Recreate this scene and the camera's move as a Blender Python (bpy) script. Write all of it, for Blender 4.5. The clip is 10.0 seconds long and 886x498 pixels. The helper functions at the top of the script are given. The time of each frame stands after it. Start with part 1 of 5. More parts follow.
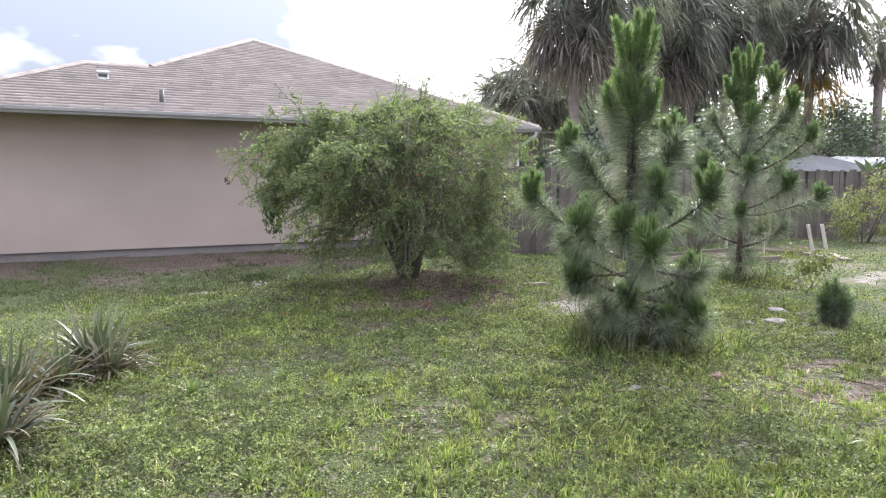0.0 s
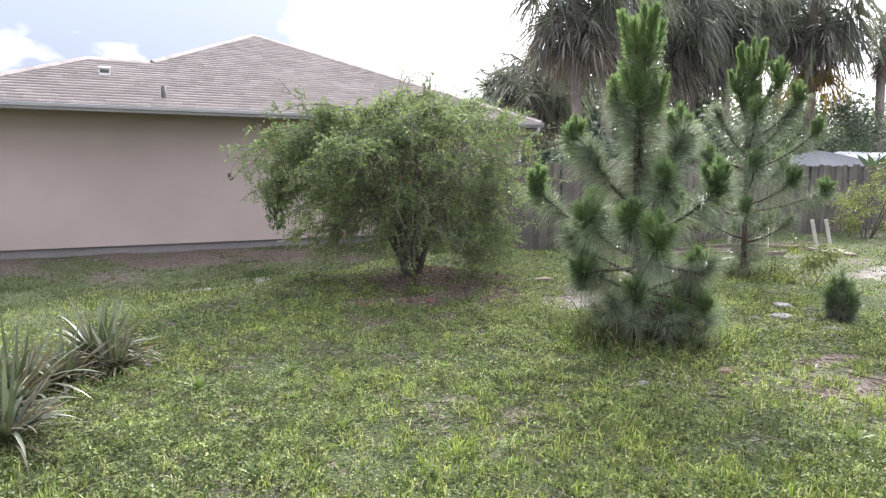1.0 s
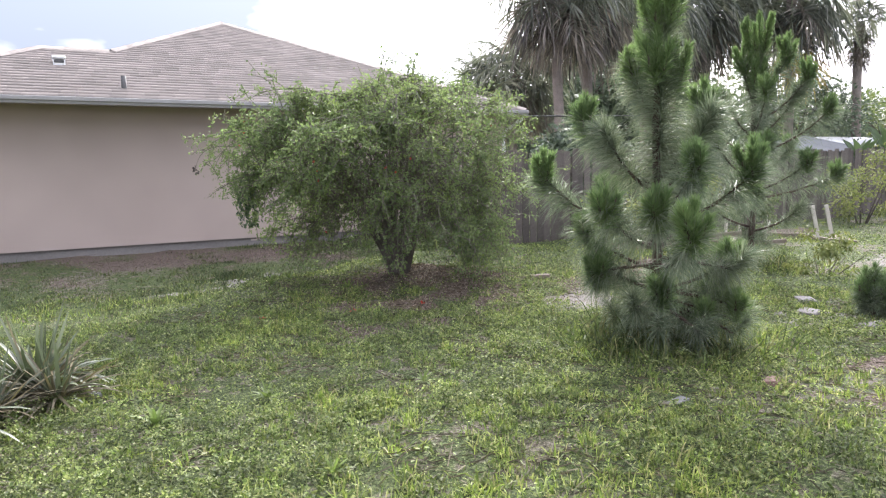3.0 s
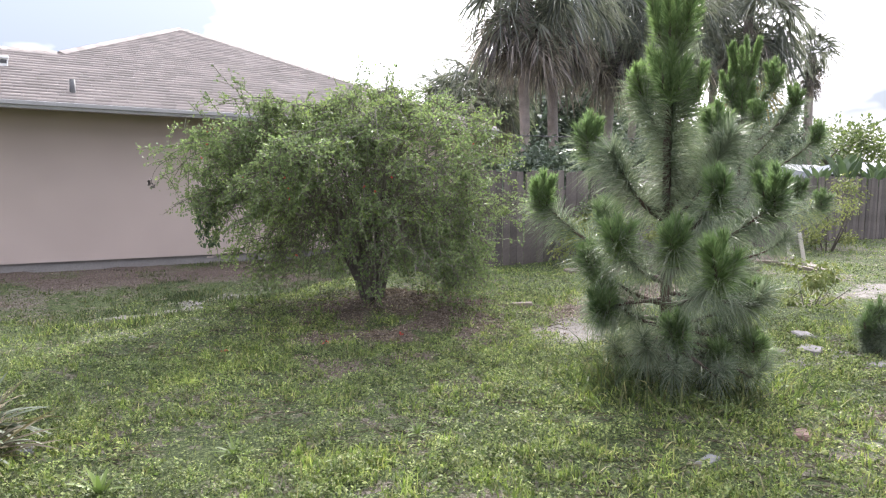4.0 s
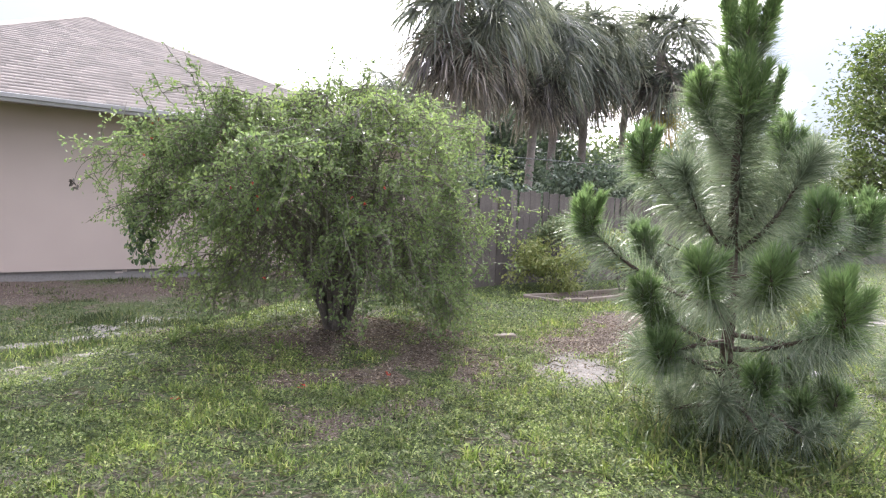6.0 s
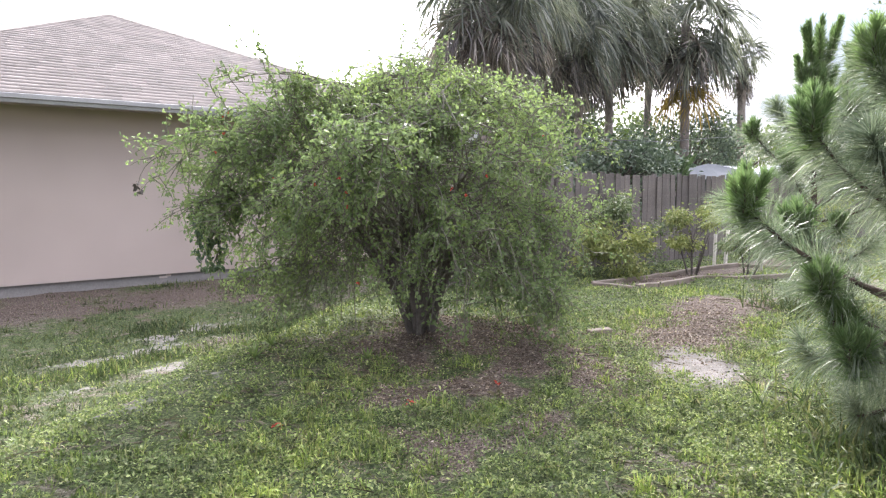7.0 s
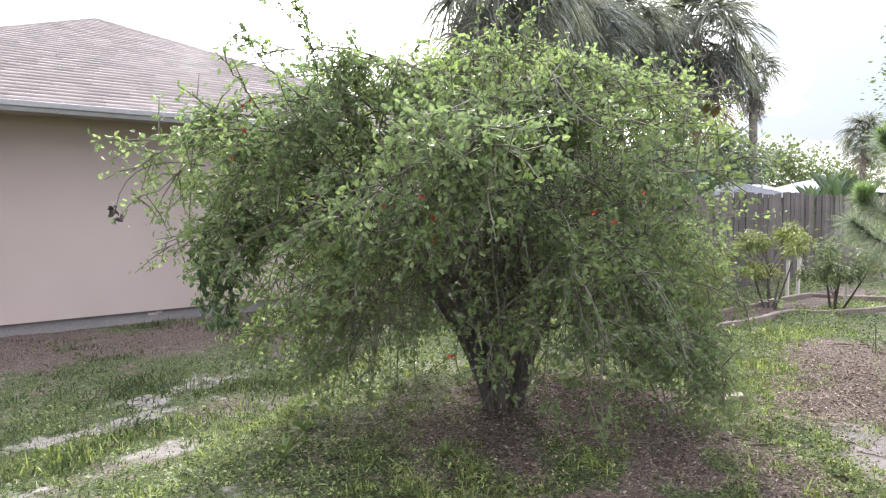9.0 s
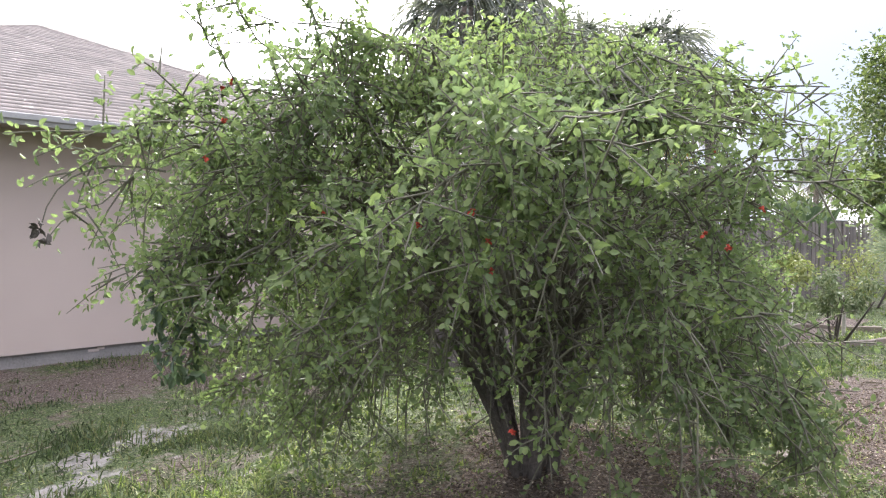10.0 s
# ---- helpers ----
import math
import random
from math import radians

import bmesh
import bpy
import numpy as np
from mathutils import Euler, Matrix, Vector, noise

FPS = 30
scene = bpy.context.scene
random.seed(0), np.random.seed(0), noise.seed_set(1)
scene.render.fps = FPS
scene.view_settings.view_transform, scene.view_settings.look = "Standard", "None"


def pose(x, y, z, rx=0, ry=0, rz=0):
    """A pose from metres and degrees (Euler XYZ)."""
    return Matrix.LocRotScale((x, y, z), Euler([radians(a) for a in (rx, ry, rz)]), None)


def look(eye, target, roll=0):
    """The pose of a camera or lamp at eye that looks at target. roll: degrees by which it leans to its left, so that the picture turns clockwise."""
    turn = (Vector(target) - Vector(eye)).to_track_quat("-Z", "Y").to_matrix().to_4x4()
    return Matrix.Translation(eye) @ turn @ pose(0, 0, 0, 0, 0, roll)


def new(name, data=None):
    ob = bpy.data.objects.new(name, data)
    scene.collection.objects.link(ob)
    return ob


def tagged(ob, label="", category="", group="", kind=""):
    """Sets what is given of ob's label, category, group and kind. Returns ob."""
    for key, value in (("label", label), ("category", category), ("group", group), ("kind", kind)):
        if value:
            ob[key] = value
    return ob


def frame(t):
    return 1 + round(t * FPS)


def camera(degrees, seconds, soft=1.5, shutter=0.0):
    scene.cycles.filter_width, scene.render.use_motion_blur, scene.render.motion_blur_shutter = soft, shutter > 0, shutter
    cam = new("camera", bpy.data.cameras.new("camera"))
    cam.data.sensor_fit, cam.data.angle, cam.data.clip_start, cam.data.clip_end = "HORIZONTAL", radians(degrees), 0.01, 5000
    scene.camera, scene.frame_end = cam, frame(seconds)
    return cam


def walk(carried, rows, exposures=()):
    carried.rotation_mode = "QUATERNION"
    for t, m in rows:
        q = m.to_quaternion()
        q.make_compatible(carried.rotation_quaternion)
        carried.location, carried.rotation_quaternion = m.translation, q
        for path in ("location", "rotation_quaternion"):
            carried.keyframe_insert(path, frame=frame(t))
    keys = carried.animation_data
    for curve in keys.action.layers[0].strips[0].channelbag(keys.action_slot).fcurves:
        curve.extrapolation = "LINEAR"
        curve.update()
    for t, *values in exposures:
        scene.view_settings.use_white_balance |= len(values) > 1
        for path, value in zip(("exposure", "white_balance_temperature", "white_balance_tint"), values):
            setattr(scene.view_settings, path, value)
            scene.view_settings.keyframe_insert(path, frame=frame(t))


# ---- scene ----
cam = camera(66.0, 10.0, soft=1.2)
PATH = [
    (0, (-1.017, 0.661, 1.376), (-0.118, 2.434, 1.164), 0.2),
    (0.5, (-1.035, 0.67, 1.374), (-0.133, 2.445, 1.182), -0.0),
    (1, (-1.041, 0.699, 1.365), (-0.144, 2.473, 1.142), 0.1),
    (1.5, (-1.081, 0.784, 1.33), (-0.127, 2.528, 1.105), -0.4),
    (2, (-1.049, 0.928, 1.298), (-0.085, 2.656, 1.008), 0.4),
    (2.5, (-0.888, 1.164, 1.329), (0.059, 2.912, 1.113), -0.8),
    (2.7, (-0.864, 1.252, 1.325), (0.081, 3.0, 1.09), -1.0),
    (3.8, (-0.844, 1.773, 1.324), (0.186, 3.473, 1.101), 0.8),
    (4, (-0.811, 1.923, 1.354), (0.259, 3.601, 1.159), 0.5),
    (4.5, (-0.728, 2.137, 1.368), (0.268, 3.862, 1.187), 0.4),
    (5, (-0.832, 2.389, 1.348), (0.262, 4.057, 1.199), 1.2),
    (5.2, (-0.879, 2.5, 1.346), (0.243, 4.149, 1.203), 0.5),
    (6.3, (-0.937, 3.314, 1.298), (0.414, 4.782, 1.159), 2.6),
    (6.5, (-1.003, 3.479, 1.315), (0.292, 4.996, 1.166), -0.7),
    (7, (-1.035, 3.857, 1.319), (0.23, 5.396, 1.14), -0.1),
    (7.5, (-0.938, 4.24, 1.323), (0.312, 5.782, 1.079), 1.5),
    (8, (-0.87, 4.686, 1.321), (0.495, 6.138, 1.151), -0.7),
    (8.5, (-0.716, 5.045, 1.315), (0.642, 6.505, 1.169), -0.1),
    (9, (-0.558, 5.377, 1.336), (0.728, 6.904, 1.214), -0.3),
    (9.5, (-0.47, 5.799, 1.345), (0.92, 7.236, 1.282), -1.2),
    (10, (-0.302, 6.169, 1.315), (1.087, 7.607, 1.269), -0.0),
]
walk(cam, [(t, look(eye, target, roll)) for t, eye, target, roll in PATH],
     exposures=((0, 1.41), (2.0, 1.46), (2.5, 1.44), (4.5, 1.51), (5.0, 1.59), (6.5, 1.72), (8.0, 1.81), (9.0, 1.74), (9.5, 1.8), (10, 1.69)))

# ---- world, sun and exposure ----
SUN_EL, SUN_AZ = 32.0, 39.0  # azimuth from +y towards +x
SUN_TO = Vector((math.sin(radians(SUN_AZ)) * math.cos(radians(SUN_EL)), math.cos(radians(SUN_AZ)) * math.cos(radians(SUN_EL)), math.sin(radians(SUN_EL))))
world = bpy.data.worlds.new("world")
scene.world = world
world.use_nodes = True


def sky_nodes():
    nt = world.node_tree
    n, l = nt.nodes, nt.links
    n.clear()
    out, bg = n.new("ShaderNodeOutputWorld"), n.new("ShaderNodeBackground")
    sky = n.new("ShaderNodeTexSky")
    sky.sky_type, sky.sun_disc = "NISHITA", False
    sky.sun_elevation, sky.sun_rotation = radians(SUN_EL), radians(SUN_AZ)
    co, sep, noise_a = n.new("ShaderNodeTexCoord"), n.new("ShaderNodeMapping"), n.new("ShaderNodeTexNoise")
    sep.inputs["Scale"].default_value = (1.0, 1.0, 2.6)
    sep.inputs["Location"].default_value = (18.58, 17.13, 19.82)
    noise_a.inputs["Scale"].default_value, noise_a.inputs["Detail"].default_value = 2.3, 5.0
    ramp = n.new("ShaderNodeValToRGB")
    ramp.color_ramp.elements[0].position, ramp.color_ramp.elements[0].color = 0.48, (0.0, 0.0, 0.0, 1)
    ramp.color_ramp.elements[1].position, ramp.color_ramp.elements[1].color = 0.73, (1, 1, 1, 1)
    cloud, mix = n.new("ShaderNodeMixRGB"), n.new("ShaderNodeMixRGB")
    cloud.inputs[1].default_value = (1.3, 1.4, 1.8, 1)
    cloud.inputs[2].default_value = (14.2, 13.5, 14.7, 1)
    mix.inputs[0].default_value = 0.93
    l.new(co.outputs["Generated"], sep.inputs[0])
    l.new(sep.outputs[0], noise_a.inputs["Vector"])
    # the cloud is thin and bright round the sun
    way, glow, both = n.new("ShaderNodeVectorMath"), n.new("ShaderNodeMapRange"), n.new("ShaderNodeMath")
    way.operation, both.operation = "DOT_PRODUCT", "ADD"
    way.inputs[1].default_value = SUN_TO
    glow.inputs["From Min"].default_value, glow.inputs["From Max"].default_value = 0.80, 0.94
    glow.inputs["To Min"].default_value, glow.inputs["To Max"].default_value = -0.04, 0.25
    l.new(co.outputs["Generated"], way.inputs[0])
    l.new(way.outputs["Value"], glow.inputs["Value"])
    l.new(noise_a.outputs["Fac"], both.inputs[0])
    l.new(glow.outputs[0], both.inputs[1])
    l.new(both.outputs[0], ramp.inputs[0])
    l.new(ramp.outputs[0], cloud.inputs[0])
    l.new(sky.outputs[0], mix.inputs[1])
    l.new(cloud.outputs[0], mix.inputs[2])
    # an overcast sky is brighter overhead than at the horizon
    split, lift, over = n.new("ShaderNodeSeparateXYZ"), n.new("ShaderNodeMapRange"), n.new("ShaderNodeMixRGB")
    lift.inputs["From Min"].default_value, lift.inputs["From Max"].default_value = 0.05, 1.0
    lift.inputs["To Min"].default_value, lift.inputs["To Max"].default_value = 0.66, 2.4
    over.blend_type, over.inputs[0].default_value = "MULTIPLY", 1.0
    l.new(co.outputs["Generated"], split.inputs[0])
    l.new(split.outputs["Z"], lift.inputs["Value"])
    l.new(mix.outputs[0], over.inputs[1])
    l.new(lift.outputs[0], over.inputs[2])
    l.new(over.outputs[0], bg.inputs["Color"])
    bg.inputs["Strength"].default_value = 0.195
    l.new(bg.outputs[0], out.inputs[0])


sky_nodes()
sun = new("sun", bpy.data.lights.new("sun", "SUN"))
sun.data.energy, sun.data.angle, sun.data.color = 3.0, radians(9), (1.0, 0.96, 0.91)
sun.matrix_world = look(SUN_TO * 60, (0, 0, 0))


# ---- materials ----
def node_mat(name):
    m = bpy.data.materials.new(name)
    m.use_nodes = True
    nt = m.node_tree
    return m, nt, nt.nodes["Principled BSDF"], nt.nodes["Material Output"]


def add(nt, kind, **inputs):
    nd = nt.nodes.new(kind)
    for key, v in inputs.items():
        nd.inputs[key.replace("_", " ")].default_value = v
    return nd


def noise_node(nt, scale, detail=4.0, vec=None, rough=0.55):
    nd = add(nt, "ShaderNodeTexNoise", Scale=scale, Detail=detail, Roughness=rough)
    co = nt.nodes.new("ShaderNodeTexCoord")
    nt.links.new(vec or co.outputs["Object"], nd.inputs["Vector"])
    return nd


def ramp_node(nt, src, stops):
    r = nt.nodes.new("ShaderNodeValToRGB")
    els = r.color_ramp.elements
    while len(els) < len(stops):
        els.new(0.5)
    for e, (p, c) in zip(els, stops):
        e.position, e.color = p, (*c, 1)
    nt.links.new(src, r.inputs[0])
    return r


def blend(nt, fac, a, b, mode="MIX"):
    m = nt.nodes.new("ShaderNodeMixRGB")
    m.blend_type = mode
    for sock, v in zip(m.inputs, (fac, a, b)):
        if hasattr(v, "links"):
            nt.links.new(v, sock)
        elif isinstance(v, (int, float)):
            sock.default_value = v
        else:
            sock.default_value = (*v, 1)
    return m.outputs[0]


def bump(nt, bsdf, src, strength=0.4, distance=0.01):
    b = add(nt, "ShaderNodeBump", Strength=strength, Distance=distance)
    nt.links.new(src, b.inputs["Height"])
    nt.links.new(b.outputs[0], bsdf.inputs["Normal"])


def rough_mat(name, dark, light, scale=3.0, fine=60.0, rough=0.9, strength=0.4, distance=0.01, island=0.0, metal=0.0, obj=0.0):
    """A matt surface: a coarse stain and a fine grain between two colours."""
    m, nt, p, _ = node_mat(name)
    a, b = noise_node(nt, scale), noise_node(nt, fine, 5.0)
    ca = ramp_node(nt, a.outputs["Fac"], [(0.3, dark), (0.7, light)]).outputs[0]
    mid = [x * 0.75 for x in dark]
    cb = ramp_node(nt, b.outputs["Fac"], [(0.25, mid), (0.75, light)]).outputs[0]
    col = blend(nt, 0.45, ca, cb)
    if island or obj:
        g = nt.nodes.new("ShaderNodeNewGeometry" if island else "ShaderNodeObjectInfo")
        k = island or obj
        v = ramp_node(nt, g.outputs["Random Per Island" if island else "Random"], [(0.0, (1 - k,) * 3), (1.0, (1 + k * 0.6,) * 3)]).outputs[0]
        col = blend(nt, 1.0, col, v, "MULTIPLY")
    nt.links.new(col, p.inputs["Base Color"])
    p.inputs["Roughness"].default_value, p.inputs["Metallic"].default_value = rough, metal
    bump(nt, p, b.outputs["Fac"], strength, distance)
    return m


def leaf_mat(name, stops, thin=0.4, rough=0.45, obj=0.0, scale=1.2, clump=0.0, gloss=0.5):
    """Thin leaves: every leaf its own tone, some light passes through."""
    m, nt, p, out = node_mat(name)
    g = nt.nodes.new("ShaderNodeNewGeometry")
    k = len(stops) - 1
    col = ramp_node(nt, g.outputs["Random Per Island"], [(i / k, c) for i, c in enumerate(stops)]).outputs[0]
    big = noise_node(nt, scale, 3.0)
    v = ramp_node(nt, big.outputs["Fac"], [(0.3, (0.72, 0.74, 0.74)), (0.7, (1.18, 1.16, 1.0))]).outputs[0]
    col = blend(nt, 1.0, col, v, "MULTIPLY")
    if clump:
        # tufts and sprigs of one kind stand together: hand-wide and finger-wide patches of tone
        for size, k in ((9.0, clump), (30.0, clump * 1.25)):
            small = noise_node(nt, size, 3.0)
            vs = ramp_node(nt, small.outputs["Fac"], [(0.36, (1 - k,) * 3), (0.64, (1 + k, 1 + k, 1 + k * 0.6))]).outputs[0]
            col = blend(nt, 1.0, col, vs, "MULTIPLY")
    if obj:
        info = nt.nodes.new("ShaderNodeObjectInfo")
        tone = ramp_node(nt, info.outputs["Random"], [(0.0, (1 - obj, 1 - obj, 1 - obj * 0.9)), (0.6, (1.0, 0.98, 0.95)), (1.0, (1 + obj, 1 + obj * 0.85, 1 + obj * 0.6))]).outputs[0]
        col = blend(nt, 1.0, col, tone, "MULTIPLY")
    nt.links.new(col, p.inputs["Base Color"])
    p.inputs["Roughness"].default_value, p.inputs["Specular IOR Level"].default_value = rough, gloss
    t, mx = nt.nodes.new("ShaderNodeBsdfTranslucent"), nt.nodes.new("ShaderNodeMixShader")
    warm = blend(nt, 1.0, col, (1.0, 1.1, 0.9), "MULTIPLY")
    nt.links.new(warm, t.inputs["Color"])
    mx.inputs[0].default_value = thin
    nt.links.new(p.outputs[0], mx.inputs[1])
    nt.links.new(t.outputs[0], mx.inputs[2])
    nt.links.new(mx.outputs[0], out.inputs[0])
    return m


def ground_mat():
    m, nt, p, _ = node_mat("lawn_soil")
    fine, mid, big = noise_node(nt, 55, 6.0, rough=0.7), noise_node(nt, 9, 5.0), noise_node(nt, 0.9, 4.0)
    soil = ramp_node(nt, fine.outputs["Fac"], [(0.34, (0.05, 0.042, 0.03)), (0.5, (0.125, 0.108, 0.082)), (0.68, (0.27, 0.24, 0.195))]).outputs[0]
    weed = ramp_node(nt, fine.outputs["Fac"], [(0.36, (0.014, 0.02, 0.008)), (0.52, (0.06, 0.08, 0.028)), (0.68, (0.17, 0.20, 0.085))]).outputs[0]
    litter = ramp_node(nt, fine.outputs["Fac"], [(0.34, (0.03, 0.022, 0.018)), (0.5, (0.105, 0.08, 0.064)), (0.68, (0.25, 0.205, 0.172))]).outputs[0]
    sand = ramp_node(nt, mid.outputs["Fac"], [(0.3, (0.14, 0.127, 0.112)), (0.7, (0.25, 0.232, 0.21))]).outputs[0]
    cover = nt.nodes.new("ShaderNodeMath")
    cover.operation = "ADD"
    nt.links.new(mid.outputs["Fac"], cover.inputs[0])
    nt.links.new(big.outputs["Fac"], cover.inputs[1])
    k = ramp_node(nt, cover.outputs[0], [(0.44, (0, 0, 0)), (0.54, (1, 1, 1))])
    k.color_ramp.elements[0].position, k.color_ramp.elements[1].position = 0.82 / 2, 0.95 / 2
    half = nt.nodes.new("ShaderNodeMath")
    half.operation = "MULTIPLY"
    half.inputs[1].default_value = 0.5
    nt.links.new(cover.outputs[0], half.inputs[0])
    nt.links.new(half.outputs[0], k.inputs[0])
    col = blend(nt, k.outputs[0], soil, weed)
    for key, c in (("litter", litter), ("sand", sand)):
        at = nt.nodes.new("ShaderNodeAttribute")
        at.attribute_name = key
        s = nt.nodes.new("ShaderNodeMath")
        s.operation = "ADD"
        nt.links.new(at.outputs["Fac"], s.inputs[0])
        nt.links.new(mid.outputs["Fac"], s.inputs[1])
        f = ramp_node(nt, s.outputs[0], [(0.8, (0, 0, 0)), (1.0, (1, 1, 1))]).outputs[0]
        col = blend(nt, f, col, c)
    nt.links.new(col, p.inputs["Base Color"])
    p.inputs["Roughness"].default_value = 0.95
    p.inputs["Specular IOR Level"].default_value = 0.2
    bump(nt, p, fine.outputs["Fac"], 0.9, 0.03)
    return m


def stucco_mat():
    m, nt, p, _ = node_mat("stucco")
    big, grain = noise_node(nt, 0.5, 3.0), noise_node(nt, 140, 3.0)
    col = ramp_node(nt, big.outputs["Fac"], [(0.3, (0.362, 0.297, 0.262)), (0.7, (0.425, 0.35, 0.31))]).outputs[0]
    g = ramp_node(nt, grain.outputs["Fac"], [(0.3, (0.93,) * 3), (0.7, (1.04,) * 3)]).outputs[0]
    nt.links.new(blend(nt, 1.0, col, g, "MULTIPLY"), p.inputs["Base Color"])
    p.inputs["Roughness"].default_value = 0.92
    bump(nt, p, grain.outputs["Fac"], 0.35, 0.004)
    return m


M_GROUND, M_STUCCO = ground_mat(), stucco_mat()
M_CONCRETE = rough_mat("concrete", (0.135, 0.126, 0.118), (0.25, 0.233, 0.22), 1.5, 50, strength=0.5)
M_SHINGLE = rough_mat("asphalt_shingle", (0.193, 0.166, 0.145), (0.288, 0.252, 0.224), 0.7, 160, strength=0.5, distance=0.004, island=0.2)
M_TAB = rough_mat("shingle_tab", (0.193, 0.166, 0.145), (0.288, 0.252, 0.224), 0.7, 160, strength=0.5, distance=0.004, obj=0.2)
M_FASCIA = rough_mat("painted_metal", (0.27, 0.262, 0.26), (0.36, 0.352, 0.35), 2, 40, rough=0.5, strength=0.1)
M_SOFFIT = rough_mat("soffit_paint", (0.40, 0.34, 0.30), (0.48, 0.41, 0.37), 2, 40, strength=0.1)
M_WHITE = rough_mat("white_paint", (0.66, 0.66, 0.66), (0.80, 0.80, 0.79), 2, 40, rough=0.5, strength=0.1)
M_PIPE = rough_mat("lead_pipe", (0.05, 0.05, 0.05), (0.11, 0.11, 0.11), 5, 60, rough=0.6)
M_FENCE = rough_mat("weathered_wood", (0.062, 0.053, 0.047), (0.155, 0.132, 0.118), 2.5, 45, strength=0.6, obj=0.35)
M_TIMBER = rough_mat("bleached_timber", (0.11, 0.086, 0.067), (0.23, 0.19, 0.155), 3, 50, strength=0.5)
M_STAKE = rough_mat("pale_stake", (0.36, 0.33, 0.285), (0.58, 0.54, 0.47), 3, 50, strength=0.4)
M_BARK = rough_mat("grey_bark", (0.045, 0.038, 0.032), (0.135, 0.115, 0.098), 6, 70, strength=0.9, distance=0.02)
M_TWIG = rough_mat("twig_bark", (0.07, 0.066, 0.045), (0.165, 0.155, 0.11), 8, 70, strength=0.4)
M_PINEBARK = rough_mat("pine_bark", (0.04, 0.028, 0.022), (0.12, 0.082, 0.065), 10, 80, strength=0.9, distance=0.015)
M_PALMBARK = rough_mat("palm_bark", (0.14, 0.118, 0.105), (0.30, 0.255, 0.23), 4, 30, strength=0.9, distance=0.04)
M_METAL = rough_mat("sheet_roof", (0.42, 0.43, 0.44), (0.62, 0.63, 0.64), 1.2, 30, rough=0.45, strength=0.15)
M_GREYROOF = rough_mat("grey_roof", (0.09, 0.097, 0.102), (0.15, 0.158, 0.165), 1.2, 30, rough=0.95, strength=0.3)
M_SHED = rough_mat("shed_wall", (0.10, 0.10, 0.10), (0.2, 0.195, 0.19), 1.2, 30)
M_STONE = rough_mat("paver", (0.13, 0.12, 0.108), (0.25, 0.235, 0.215), 6, 60, strength=0.5)
M_BRICK = rough_mat("red_brick", (0.15, 0.095, 0.075), (0.27, 0.175, 0.14), 8, 70, strength=0.6)
M_CABLE = rough_mat("black_cable", (0.02, 0.02, 0.02), (0.05, 0.05, 0.05), 5, 40, rough=0.6)
M_BUSH = leaf_mat("shrub_leaf", [(0.112, 0.152, 0.07), (0.165, 0.212, 0.094), (0.195, 0.243, 0.108), (0.142, 0.186, 0.10), (0.215, 0.26, 0.122), (0.178, 0.224, 0.104)], 0.54, 0.48, gloss=0.28)
M_BUSHDARK = leaf_mat("dark_leaf", [(0.05, 0.08, 0.05), (0.08, 0.115, 0.07), (0.11, 0.15, 0.09)], 0.3, 0.5)
M_BUSHNEW = leaf_mat("new_leaf", [(0.14, 0.19, 0.06), (0.175, 0.225, 0.075), (0.21, 0.25, 0.095)], 0.5, 0.5, gloss=0.3)
M_FLOWER = rough_mat("red_petal", (0.32, 0.03, 0.02), (0.50, 0.07, 0.035), 20, 80, rough=0.6)
M_NEEDLE = leaf_mat("pine_needle", [(0.11, 0.14, 0.10), (0.145, 0.175, 0.125), (0.185, 0.213, 0.158), (0.27, 0.29, 0.235)], 0.5, 0.34)
M_CANDLE = leaf_mat("pine_candle", [(0.115, 0.175, 0.075), (0.155, 0.22, 0.10), (0.205, 0.265, 0.13)], 0.5, 0.45)
M_GRASS = leaf_mat("grass_blade", [(0.085, 0.12, 0.038), (0.125, 0.175, 0.055), (0.19, 0.24, 0.068), (0.24, 0.275, 0.105), (0.33, 0.30, 0.19)], 0.4, 0.5, clump=0.35)
# grass with the house's shade darkened into its base colour
M_SHADEDGRASS = leaf_mat("shade_darkened_grass", [(0.038, 0.058, 0.023), (0.062, 0.09, 0.033), (0.092, 0.12, 0.045), (0.16, 0.148, 0.085)], 0.35, 0.6, clump=0.3)
M_WEED = leaf_mat("low_weed", [(0.05, 0.075, 0.028), (0.10, 0.138, 0.052), (0.155, 0.195, 0.085), (0.19, 0.215, 0.105), (0.22, 0.24, 0.135)], 0.3, 0.6, clump=0.42, gloss=0.3)
M_LAWNWEED = leaf_mat("broad_weed", [(0.09, 0.135, 0.04), (0.13, 0.185, 0.055), (0.175, 0.23, 0.075)], 0.4, 0.5, 0.25)
M_LITTER = leaf_mat("dead_leaf", [(0.045, 0.03, 0.022), (0.085, 0.058, 0.044), (0.14, 0.098, 0.074), (0.20, 0.15, 0.115), (0.38, 0.32, 0.27)], 0.1, 0.8)
M_DRY = leaf_mat("dry_strap", [(0.055, 0.046, 0.03), (0.10, 0.086, 0.055), (0.175, 0.154, 0.10)], 0.2, 0.8, 0.4)
M_PALM = leaf_mat("palm_fan", [(0.115, 0.127, 0.108), (0.17, 0.182, 0.158), (0.25, 0.258, 0.225)], 0.4, 0.5, 0.4)
M_DEADPALM = leaf_mat("dead_fan", [(0.12, 0.103, 0.103), (0.20, 0.175, 0.172), (0.30, 0.268, 0.258)], 0.3, 0.8, 0.5)
